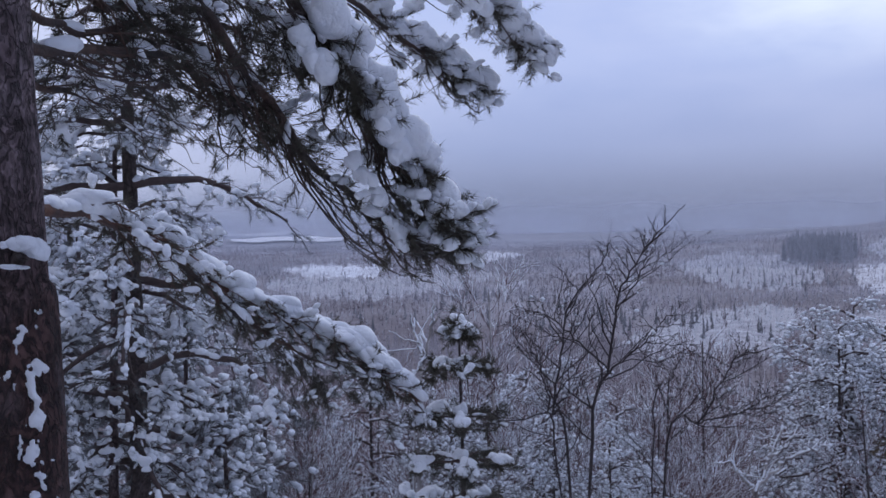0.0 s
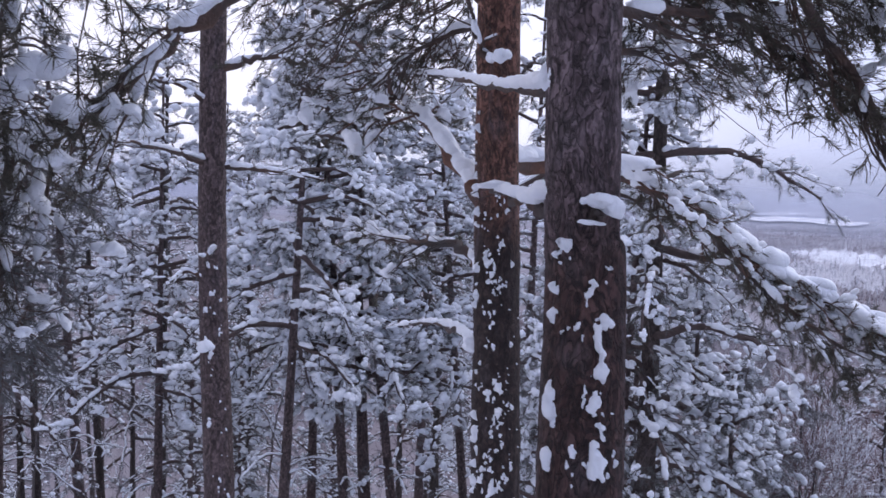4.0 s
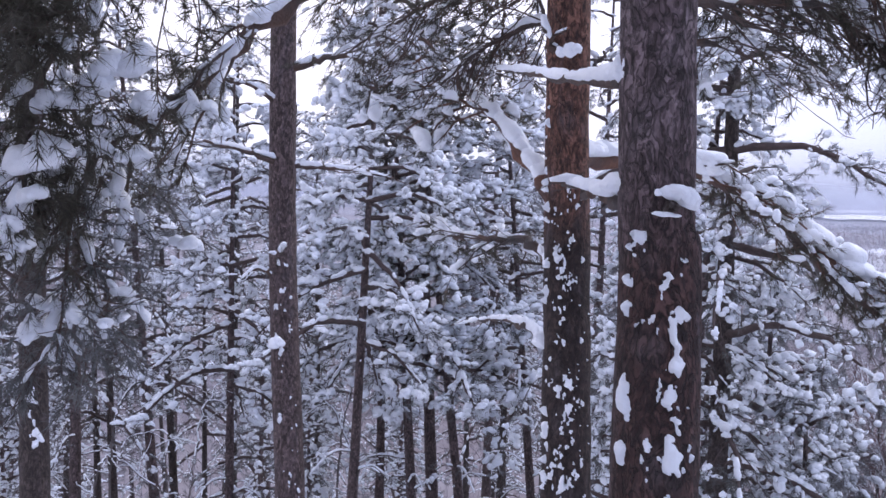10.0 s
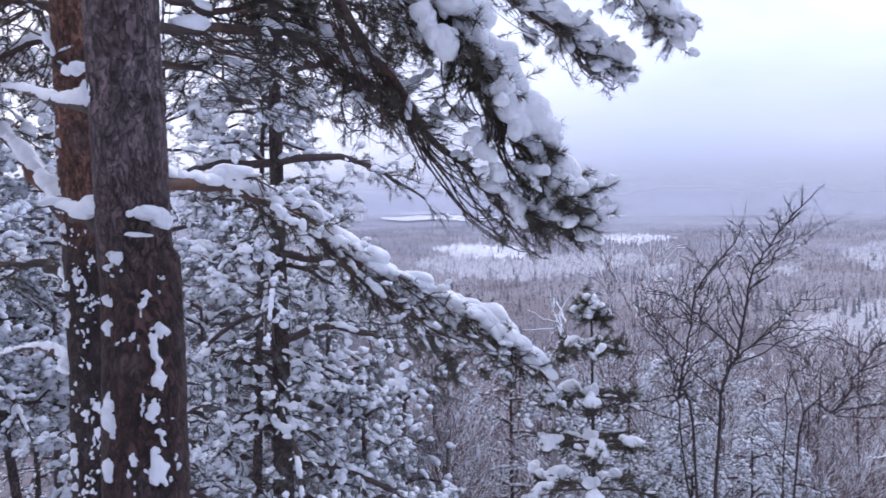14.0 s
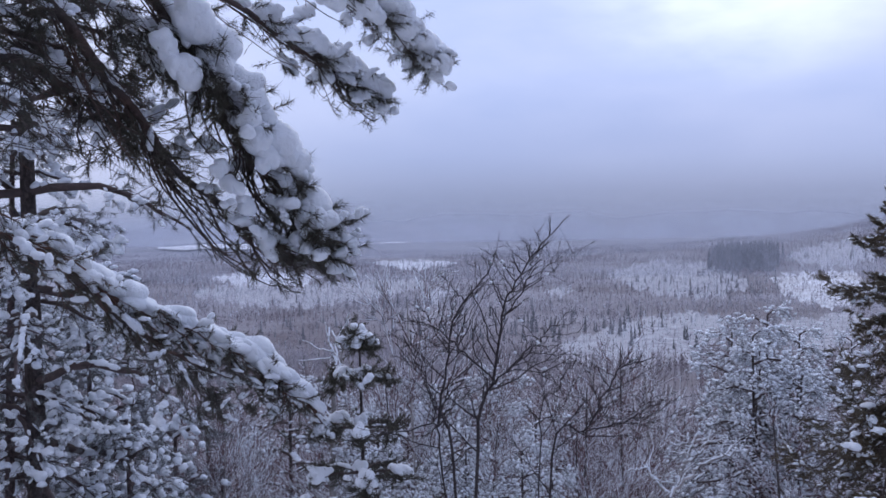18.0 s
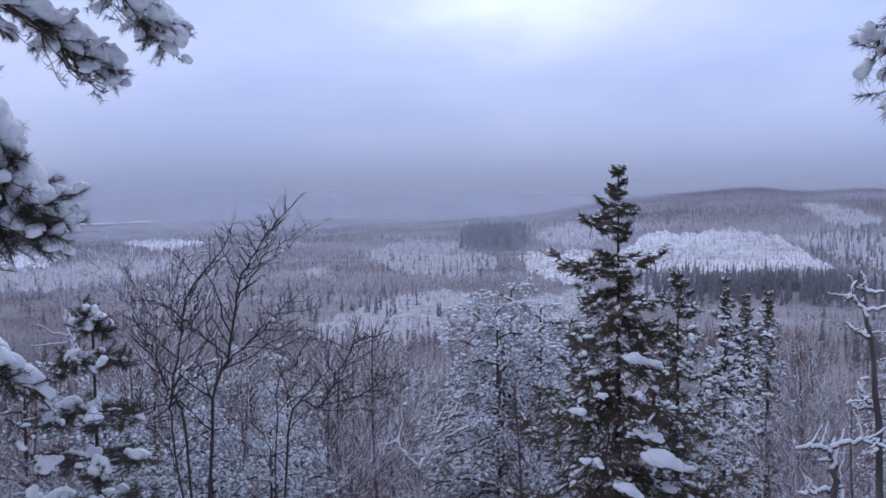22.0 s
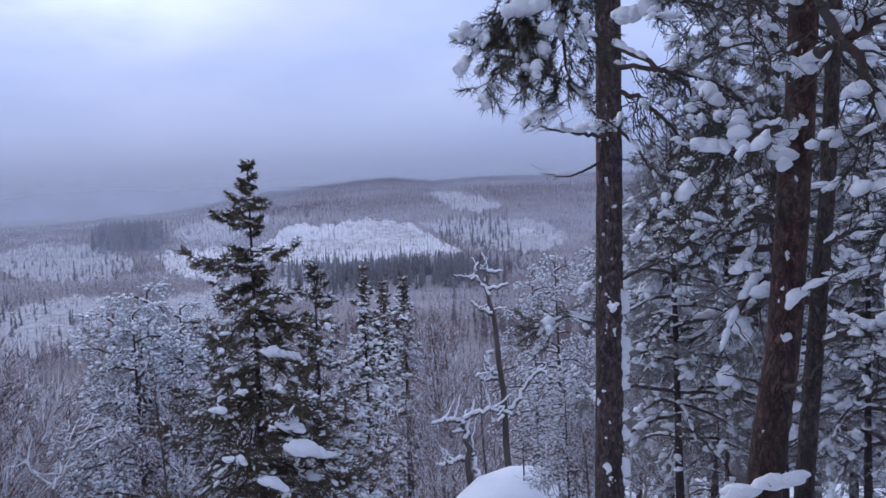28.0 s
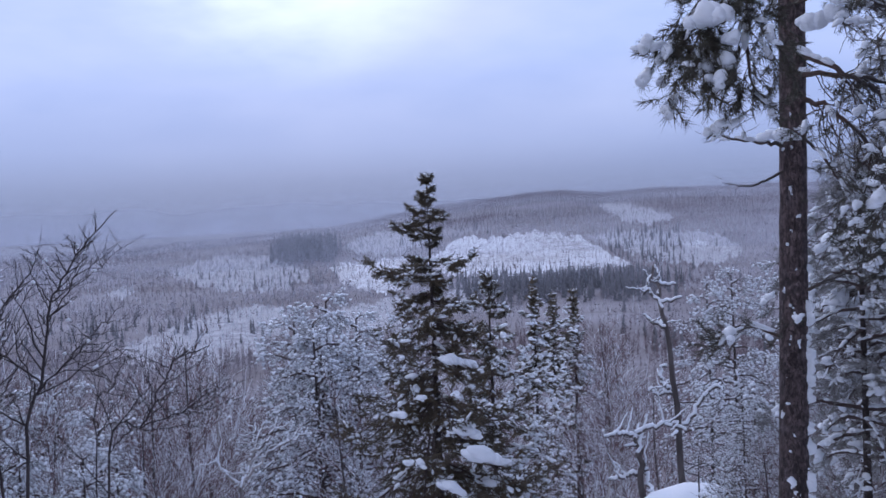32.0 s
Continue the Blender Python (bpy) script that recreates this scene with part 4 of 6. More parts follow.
def birch_parts(owner, seed, height, n_limb, trunk_r, trunk_mat, frost=0.45, fine=0.007, spread=0.5):
    rng = np.random.default_rng(seed)
    h = Heap()
    lx, ly = rng.normal(size=2) * 0.06 * height
    p = spline([(0, 0, -0.4), (lx * 0.2, ly * 0.3, height * 0.35), (lx * 0.8, ly * 0.5, height * 0.7), (lx, ly, height)], 24)
    tubes(h, p, np.linspace(trunk_r, 0.012, 24), 8)
    part("trunk", h, trunk_mat, owner, local=True)
    wood, snow = Heap(), Heap()
    u = np.linspace(0.25, 0.97, n_limb)
    k = (u * 23).astype(int)
    a = np.arange(n_limb) * 2.4 + rng.normal(size=n_limb) * 0.4
    d = unit(np.stack((np.cos(a) * spread, np.sin(a) * spread, rng.uniform(0.45, 0.9, n_limb)), -1))
    ln = height * (0.40 - 0.30 * u) * rng.uniform(0.7, 1.2, n_limb)
    sp = twig_fan(rng, p[k], d, ln, n_limb, 0.12, 7)
    tubes(wood, sp, np.linspace(1, 0.25, 7)[None] * (trunk_r * 0.35 * (1.1 - 0.7 * u))[:, None], 4)
    layer, width = sp, fine * 1.4
    sets = [sp]
    for count, share in ((9, 0.45), (5, 0.5)):
        m = len(layer) * count
        which = np.repeat(np.arange(len(layer)), count)
        seg = layer.shape[1] - 1
        v = rng.uniform(0.2, 1.0, m)
        q = np.clip((v * seg).astype(int), 0, seg - 1)
        tb = layer[which, q]
        td = unit(layer[which, q + 1] - layer[which, q])
        dd = unit(td + 0.65 * unit(rng.normal(size=(m, 3))) + np.array((0, 0, 0.15)))
        length = np.linalg.norm(layer[which, -1] - layer[which, 0], axis=1) * share * rng.uniform(0.5, 1.2, m)
        new_layer = twig_fan(rng, tb, dd, length, m, 0.05, 4)
        tubes(wood, new_layer, np.linspace(1, 0.5, 4)[None] * np.full((m, 1), width), 3)
        sets.append(new_layer)
        layer, width = new_layer, fine
    for s in sets:
        pick = s[rng.uniform(size=len(s)) < frost]
        lift = np.array((0, 0, width * 1.5))
        tubes(snow, pick + lift, np.broadcast_to(np.linspace(1.0, 0.6, pick.shape[1])[None] * width * 1.7, pick.shape[:2]), 3)
    part("twigwork", wood, BELT_TWIG, owner, "", "stuff", local=True)
    part("frost", snow, SNOW, owner, "", "stuff", local=True)


def spruce_parts(owner, seed, height, slim=0.34, base=0.05, snow=0.38, needle=(48, 0.026, 0.006, 0.11), whorl=0.19, green=None, pad=(0.13, 0.09, 0.04), level=1, n_sub=19, rime=0.06):
    rng = np.random.default_rng(seed)
    h = Heap()
    p = spline([(0, 0, -0.4), (0.03, 0.02, height * 0.5), (0, 0, height)], 40)
    tubes(h, p, np.linspace(0.011 * height, 0.006, 40), 10)
    part("trunk", h, BARK_DARK, owner, local=True)
    fo = Foliage()
    s, a = 0.06, 0.0
    while s < height * 0.86:
        n = 4 + int(s > 1.5) + int(s > 2.3)
        for k in range(n):
            a += 2 * math.pi / n + rng.normal() * 0.25
            ln = (base + slim * s * (1 - 0.25 * s / height)) * (rng.uniform(0.3, 1.5) if s > 0.35 else rng.uniform(0.8, 1.1))
            z = height - s + rng.normal() * (0.04 + 0.06 * min(s, 2))
            out = np.array((math.cos(a), math.sin(a), 0))
            sag = 0.20 - 0.52 * min(s / 2.2, 1) + rng.normal() * 0.14
            r0 = np.array((0, 0, z))
            c = [r0, r0 + out * ln * 0.4 + np.array((0, 0, ln * sag * 0.35)), r0 + out * ln * 0.75 + np.array((0, 0, ln * sag)), r0 + out * ln + np.array((0, 0, ln * (sag + 0.20)))]
            bough(fo, rng, c, 0.006 + 0.007 * ln, max(4, int(n_sub * min(1.2, 0.25 + 0.8 * ln))), 0.30 * ln + 0.05, 6, 0.035 + 0.08 * ln, needle, rime, tuple(q * min(1.0, 0.35 + 0.8 * ln) for q in pad), 0.04 + 0.25 * snow * snow, 4, 0.02, -0.20 if s > 1.2 else 0.05, 0.0, 0.3, level, 1.0, 9)
            if rng.uniform() < snow:
                u = rng.uniform(0.5, 0.9)
                pads(fo.snow, rng, [r0 + out * ln * u + np.array((0, 0, ln * sag * u + 0.03))], [out], [np.array((0.11, 0.08, 0.035)) * (0.4 + 0.6 * ln) * rng.uniform(0.6, 1.3)], 2)
        s += whorl * rng.uniform(0.8, 1.2) * (0.72 + 0.11 * s if s < 2 else 0.86 + 0.04 * s)
        if s > 5.5:
            s += 0.3
    tufts(fo.green, rng, [(0, 0, height + 0.03)], [(0, 0, 1)], 50, 0.03, 0.005, 0.2)
    part("branchwork", fo.wood, TWIG, owner, "", "stuff", local=True)
    part("foliage", fo.green, green or SPRUCE, owner, "", "stuff", False, True)
    part("snow_load", fo.snow, SNOW, owner, "", "stuff", local=True)


def ground_at(bearing, d):
    b = radians(bearing)
    x, y = d * math.sin(b), d * math.cos(b)
    return Vector((x, y, float(ground_z(x, y))))


def copies(proto, spots, rng, stretch=(0.9, 1.15)):
    for bearing, d, tall, *lean in spots:
        g = ground_at(bearing, d)
        tilt = Matrix.Rotation(radians(lean[0]), 4, Vector((g.x, g.y, 0)).normalized()) if lean else Matrix()
        o = copy_thing(proto, Matrix.Translation(g) @ tilt @ Matrix.Rotation(rng.uniform(0, 6.28), 4, "Z"))
        o.scale = (tall * rng.uniform(*stretch), tall * rng.uniform(*stretch), tall)


rng_place = np.random.default_rng(21)
PINE_LABEL = "snow-laden Scots pine with a bare lower stem"
PINES = []
for k, (seed, hgt, crown) in enumerate(((31, 14.5, 5.2), (32, 13.5, 4.4), (33, 15.0, 6.0), (34, 13.0, 3.4))):
    spot = ((-56.5, 21.0), (-41.0, 30.0), (-43.6, 26.0), (-17.35, 12.6))[k]
    g = ground_at(*spot)
    t = thing("pine_tree", g, PINE_LABEL, "tree", "pines of the slope")
    pine_parts(t, seed, hgt, crown, 34, 2.2, (0.13, 0.12, 0.125, 0.15)[k], (BARK_MID, BARK_DARK, BARK_DARK, BARK_DARK)[k])
    PINES.append(t)
laden = thing("pine_tree", ground_at(-35.6, 18.5), "pine bowed under thick rounded pads of snow", "tree", "pines of the slope")
pine_parts(laden, 35, 10.5, 4.6, 32, 1.9, 0.10, BARK_MID, (30, 0.080, 0.006), (0.088, 0.068, 0.058), 0.46, 9, 5, 0.01, 2, 0.5, 6)
copies(laden, ((-33.3, 18.0, 1.0, -4.7), (-30.2, 18.0, 0.98, -6.5), (-26.3, 19.0, 0.95, -5.5), (-19.3, 12.6, 0.80, 1.0), (-44.0, 17.5, 0.9), (-15.0, 17.5, 0.85), (-37.6, 15.5, 0.95, 2.0)), rng_place)
# stems that stand apart on the left slope
copies(PINES[0], ((-32.2, 19.0, 1.0, -3.8), (-29.4, 24, 0.9, 0.5), (-47.3, 22, 0.95, -5.0), (-23.7, 21, 0.9), (-52, 19, 0.9), (-58, 24, 1.0)), rng_place)
copies(PINES[2], ((-28.7, 25, 0.9, 0.5), (-46.4, 26, 0.9, -3.0), (-20.5, 24, 0.95), (-61, 16, 0.95), (-49.7, 24, 0.9, -2.0)), rng_place)
copies(PINES[1], ((-38.8, 27, 0.9), (-50.5, 26, 0.9, -3.0), (-66, 20, 1.0), (-45.0, 30, 0.85), (-54.0, 24, 0.9, 2.0)), rng_place)
for k in range(44):
    d = rng_place.uniform(28, 80)
    b = rng_place.uniform(-74, -14 - 90 / d)
    tall = (1.6 + d * math.tan(radians(rng_place.uniform(-7, 0.5))) - ground_at(b, d).z) / 14.0
    copies(PINES[k % 4], ((b, d, min(tall, 1.1), rng_place.normal() * 2),), rng_place)
# wood on the right, above the slope: dense olive-grey crowns with few large pads
bushy = thing("pine_tree", ground_at(56.8, 11.0), "dense olive-green pine with large pads of snow", "tree", "pines on the right slope")
pine_parts(bushy, 36, 9.0, 2.2, 46, 1.7, 0.085, BARK_DARK, (34, 0.085, 0.007), (0.115, 0.09, 0.078), 0.07, 9, 5, 0.01, 2, 0.55, 6, green=OLIVE_NEEDLES)
for b, d, top in ((51.6, 11.0, 1.5), (54.0, 13.5, 3.0), (61.2, 10.0, 2.0), (64.0, 12.0, 4.0), (53.0, 17.0, 0.0), (57.8, 16.0, -0.5), (66.5, 9.5, 4.0), (60.0, 21.0, 1.0), (50.6, 20.0, -2.5), (69.5, 14.0, 8.0)):
    g = ground_at(b, d)
    copies(bushy, ((b, d, (1.6 + d * math.tan(radians(top)) - g.z) / 9.0),), rng_place, (1.0, 1.25))
copies(PINES[3], ((56.5, 17, 0.75), (66, 16, 1.0)), rng_place)
copies(PINES[1], ((64.5, 24, 1.0), (70, 14, 1.0), (54.5, 27, 0.8), (50, 32, 0.7)), rng_place)
copies(PINES[0], ((68, 28, 1.0), (75, 20, 1.0), (58, 33, 0.9), (48.5, 40, 0.8)), rng_place)
copies(laden, ((62.5, 14.0, 0.95), (55.5, 15.5, 0.8)), rng_place)
# unseen trees added up the slope behind the standing place, blocking sky light
for k in range(26):
    copies(PINES[k % 4] if k % 3 else laden, ((104 + k * 5.9 + rng_place.normal() * 3, rng_place.uniform(8, 24), rng_place.uniform(0.9, 1.15)),), rng_place, (1.1, 1.35))
for k in range(14):
    copies(laden if k % 2 else PINES[3], ((102 + k * 12.0 + rng_place.normal() * 3, rng_place.uniform(4.5, 8), rng_place.uniform(0.7, 0.95)),), rng_place, (1.1, 1.35))

# young pines, bushy with snow from the ground up
YOUNG = []
for k, (seed, hgt) in enumerate(((41, 5.2), (42, 4.4))):
    g = ground_at(*((-12.5, 13.0), (-8.0, 15.5))[k])
    t = thing("young_pine", g, "bushy young pine thick with fresh snow", "tree", "young pines of the slope")
    pine_parts(t, seed, hgt, 0.5, 34, 1.25, 0.055, BARK_MID, (22, 0.080, 0.007), (0.075, 0.055, 0.046), 0.36, 6, 4, 0.02, 1, 0.5, 0, split=False)
    YOUNG.append(t)
for k in range(32):
    d = rng_place.uniform(15, 60)
    b = rng_place.uniform(-72, -10) if k % 3 else rng_place.uniform(44, 72)
    top = rng_place.uniform(-15, -9)
    g = ground_at(b, d)
    tall = (1.6 + d * math.tan(radians(top)) - g.z) / 5.0
    if tall > 0.25:
        copies(YOUNG[k % 2], ((b, d, min(tall, 1.5)),), rng_place, (1.0, 1.25))

for b, d, top in ((-21.5, 13.0, -3.5), (-18.0, 15.0, -2.0), (-14.8, 14.0, -5.5), (-19.8, 18.0, -1.0), (-11.0, 17.0, -8.0), (-23.2, 11.0, -6.0)):
    g = ground_at(b, d)
    copies(YOUNG[int(d) % 2], ((b, d, (1.6 + d * math.tan(radians(top)) - g.z) / 5.0),), rng_place, (0.75, 0.95))

# pines fine with frost on every shoot
FROST = []
for k, (seed, hgt) in enumerate(((45, 11.0), (46, 9.5))):
    g = ground_at(*((21.4, 30.0), (4.5, 28.0))[k])
    t = thing("frosted_pine", g, "grey-green pine frosted white on every shoot", "tree", "frosted pines of the slope")
    pine_parts(t, seed, hgt, 2.2, 44, 2.3, 0.09, BARK_DARK, (16, 0.10, 0.008), (0.050, 0.043, 0.040), 0.7, 9, 5, 0.02, 1, 0.6, 0, split=False, green=FROST_NEEDLES)
    FROST.append(t)
# leafless birches and frosted pines of the belt below the edge
BIRCHES = []
for k, seed in enumerate((51, 52, 53)):
    g = ground_at(*((14.5, 26), (3.5, 21), (20.0, 34))[k])
    t = thing("birch_tree", g, "slender leafless birch with frosted twigs", "tree", "birches of the slope")
    birch_parts(t, seed, 10.0, 22, 0.07, BIRCH_BARK if k == 1 else DEAD_WOOD, (0.38, 0.50, 0.24)[k], 0.0048)
    BIRCHES.append(t)
for k in range(14):
    d = rng_place.uniform(26, 85)
    b = (rng_place.uniform(20.5, 24.5), rng_place.uniform(43, 50))[k % 2]
    top = rng_place.normal(-10.0, 1.5)
    g = ground_at(b, d)
    tall = (1.6 + d * math.tan(radians(min(top, -7.6))) - g.z) / 10.2
    copies(FROST[k % 2], ((b, d, tall),), rng_place, (0.9, 1.25))
for k in range(170):
    d = 17 + 75 * rng_place.uniform() ** 1.3
    b = rng_place.uniform(-14, 50)
    if (13.5 < b < 21 and d < 27) or (35 < b < 46 and d < 32) or (25 < b < 31.5 and d < 22):
        d += 22
    top = rng_place.normal(-11.8, 1.8) + (0.8 if b < 8 else 0)
    g = ground_at(b, d)
    tall = (1.6 + d * math.tan(radians(min(top, -7.5))) - g.z) / 10.0
    if tall > 0.3:
        copies(BIRCHES[k % 3], ((b, d, tall),), rng_place, (0.9, 1.3))
for b, d, top in ((46.5, 14, -13.5), (49.5, 13, -12.5), (51.5, 16, -10.5), (53.3, 12, -12.0), (55.8, 14, -10.0), (47.8, 19, -12.0), (44.5, 22, -13.0)):
    g = ground_at(b, d)
    copies(BIRCHES[int(d) % 3], ((b, d, (1.6 + d * math.tan(radians(top)) - g.z) / 10.0),), rng_place, (1.3, 2.0))
for k in range(14):
    b, d, top = rng_place.uniform(-4, 12), rng_place.uniform(13, 30), rng_place.normal(-12.6, 1.3)
    g = ground_at(b, d)
    tall = (1.6 + d * math.tan(radians(min(top, -10))) - g.z) / 10.2
    if tall > 0.1:
        copies(FROST[k % 2], ((b, d, tall),), rng_place, (0.8, 1.1))
for b, d, top in ((21.4, 30, -7.2), (19.5, 34, -8.0), (23.0, 38, -8.0), (9.5, 24, -12.5), (44.5, 30, -6.0), (46.8, 34, -5.2), (43.0, 42, -6.5), (50, 28, -4.0),
                  (26.0, 52, -8.0), (2.0, 24, -11.0), (-4.5, 26, -10.5), (47.5, 22, -9.5), (45.0, 20, -12)):
    g = ground_at(b, d)
    tall = (1.6 + d * math.tan(radians(top)) - g.z) / 13.5
    copies(FROST[int(d) % 2], ((b, d, tall * 13.5 / 10.2),), rng_place, (1.0, 1.3))

# spruces
big = thing("spruce_tree", ground_at(28.2, 12.4), "young spruce with a bare spire and snow patches on drooping boughs", "tree")
spruce_parts(big, 61, 1.87 - ground_at(28.2, 12.4).z, 0.35, 0.045, 0.45, (40, 0.028, 0.0065, 0.11), 0.225, None, (0.06, 0.036, 0.022), 1, 20, 0.06)
h = Heap()
rng = np.random.default_rng(63)
for bearing, rise, dd, big_size in ((30.7, -14.6, 11.7, 0.24), (29.9, -13.2, 11.8, 0.17), (26.4, -12.2, 11.8, 0.12), (29.2, -9.2, 12.0, 0.15), (30.2, -9.4, 12.2, 0.14), (27.0, -14.8, 11.6, 0.12), (28.9, -16.2, 11.6, 0.16), (27.3, -11.2, 11.8, 0.09), (29.6, -11.2, 11.8, 0.10)):
    lumps(h, rng, at(bearing, rise, dd), np.array((1, -0.5, -0.35)), np.array((1.0, 0.6, 0.5)) * big_size)
part("snow_load", h, SNOW, big, "thick slabs of snow", "stuff")
g = ground_at(31.2, 17.0)
second = thing("spruce_tree", g, "snowy spruce standing behind a taller one", "tree")
spruce_parts(second, 62, 0.28 - g.z, 0.27, 0.10, 0.25, (26, 0.045, 0.011, 0.12), 0.24, None, (0.085, 0.055, 0.028), 1, 11, 0.36)
g = ground_at(33.3, 46)
dark_spruce = thing("spruce_tree", g, "dark spruce dusted with snow among bare trees", "tree", "spruces in the valley")
spruce_parts(dark_spruce, 64, 1.6 + 46 * math.tan(radians(-4.7)) - g.z, 0.17, 0.15, 0.22, (20, 0.10, 0.03, 0.25), 0.5, None, (0.16, 0.11, 0.06), 1, 7, 0.25)
for b, d, top in ((35.5, 52, -5.4), (34.3, 62, -5.6)):
    g = ground_at(b, d)
    o = copy_thing(dark_spruce, Matrix.Translation(g) @ Matrix.Rotation(b, 4, "Z"))
    k = (1.6 + d * math.tan(radians(top)) - g.z) / (1.6 + 46 * math.tan(radians(-4.7)) - ground_at(33.3, 46).z)
    o.scale = (k * 1.15, k * 1.15, k)

# ---- hero pines of the edge ----
def hero_pine(name, label, ctrl, r_low, r_high, bark_mat, limbs, seed, crown=0, rings=110, sides=40, patches=()):
    rng = np.random.default_rng(seed)
    base = Vector(ctrl[0])
    g = float(ground_z(base.x, base.y))
    owner = thing(name, (base.x, base.y, g), label, "tree", "pines of the edge")
    c = [np.array((base.x, base.y, g - 0.3))] + [np.asarray(x) for x in ctrl]
    h = Heap()
    p, rad = stem(h, c, r_low, r_high, rings, sides, 0.05, 0.2, seed)
    trunk = part("trunk", h, bark_mat, owner)
    stuck = Heap()
    for args in patches:
        trunk_snow(stuck, seed, p, rad, *args)
    if stuck.n:
        part("stuck_snow", stuck, SNOW, trunk, "wind-packed snow stuck to the bark", "stuff")
    for spec in limbs:
        fo = Foliage()
        kw = dict(spec)
        bough(fo, rng, kw.pop("ctrl"), kw.pop("r"), **{k: v for k, v in kw.items() if k not in ("wood", "heaps", "green")})
        for place, along, size in spec.get("heaps", ()):
            lumps(fo.snow, rng, np.asarray(place), np.asarray(along, float), np.array(size))
        limb = part("limb", fo.wood, spec.get("wood", LIMB_BARK), owner)
        if fo.green.n:
            part("foliage", fo.green, spec.get("green", NEEDLES), limb, "", "stuff", False)
        if fo.snow.n:
            part("snow_load", fo.snow, SNOW, limb, "", "stuff")
    if crown:
        fo = Foliage()
        top = p[-1]
        for k in range(crown):
            a = k * 2.4
            z = top[2] - 0.3 - 2.6 * (k / crown)
            out = np.array((math.cos(a), math.sin(a), 0.0))
            j = int(np.argmin(np.abs(p[:, 2] - z)))
            ln = rng.uniform(1.2, 2.2)
            bough(fo, rng, [p[j], p[j] + out * ln * 0.5 + np.array((0, 0, 0.25)), p[j] + out * ln + np.array((0, 0, 0.1))], 0.03, 8, 0.6, 4, 0.25, (10, 0.1, 0.011), 0.5, (0.11, 0.07, 0.05), 0.4, 5, 0.3, -0.1, 0.2, 0.4, 1)
        part("branchwork", fo.wood, TWIG, owner, "", "stuff")
        part("foliage", fo.green, NEEDLES, owner, "", "stuff", False)
        part("snow_load", fo.snow, SNOW, owner, "", "stuff")
    return owner


def up_to(ctrl, z):
    """Carry a trunk's line on upwards to the height z."""
    a, b = np.asarray(ctrl[-2]), np.asarray(ctrl[-1])
    return list(ctrl) + [b + (b - a) / (b[2] - a[2]) * (z - b[2]) * np.array((0.6, 0.6, 1))]


def B(*places):
    return [at(*q) for q in places]


Z = np.array((0, 0, 1.0))
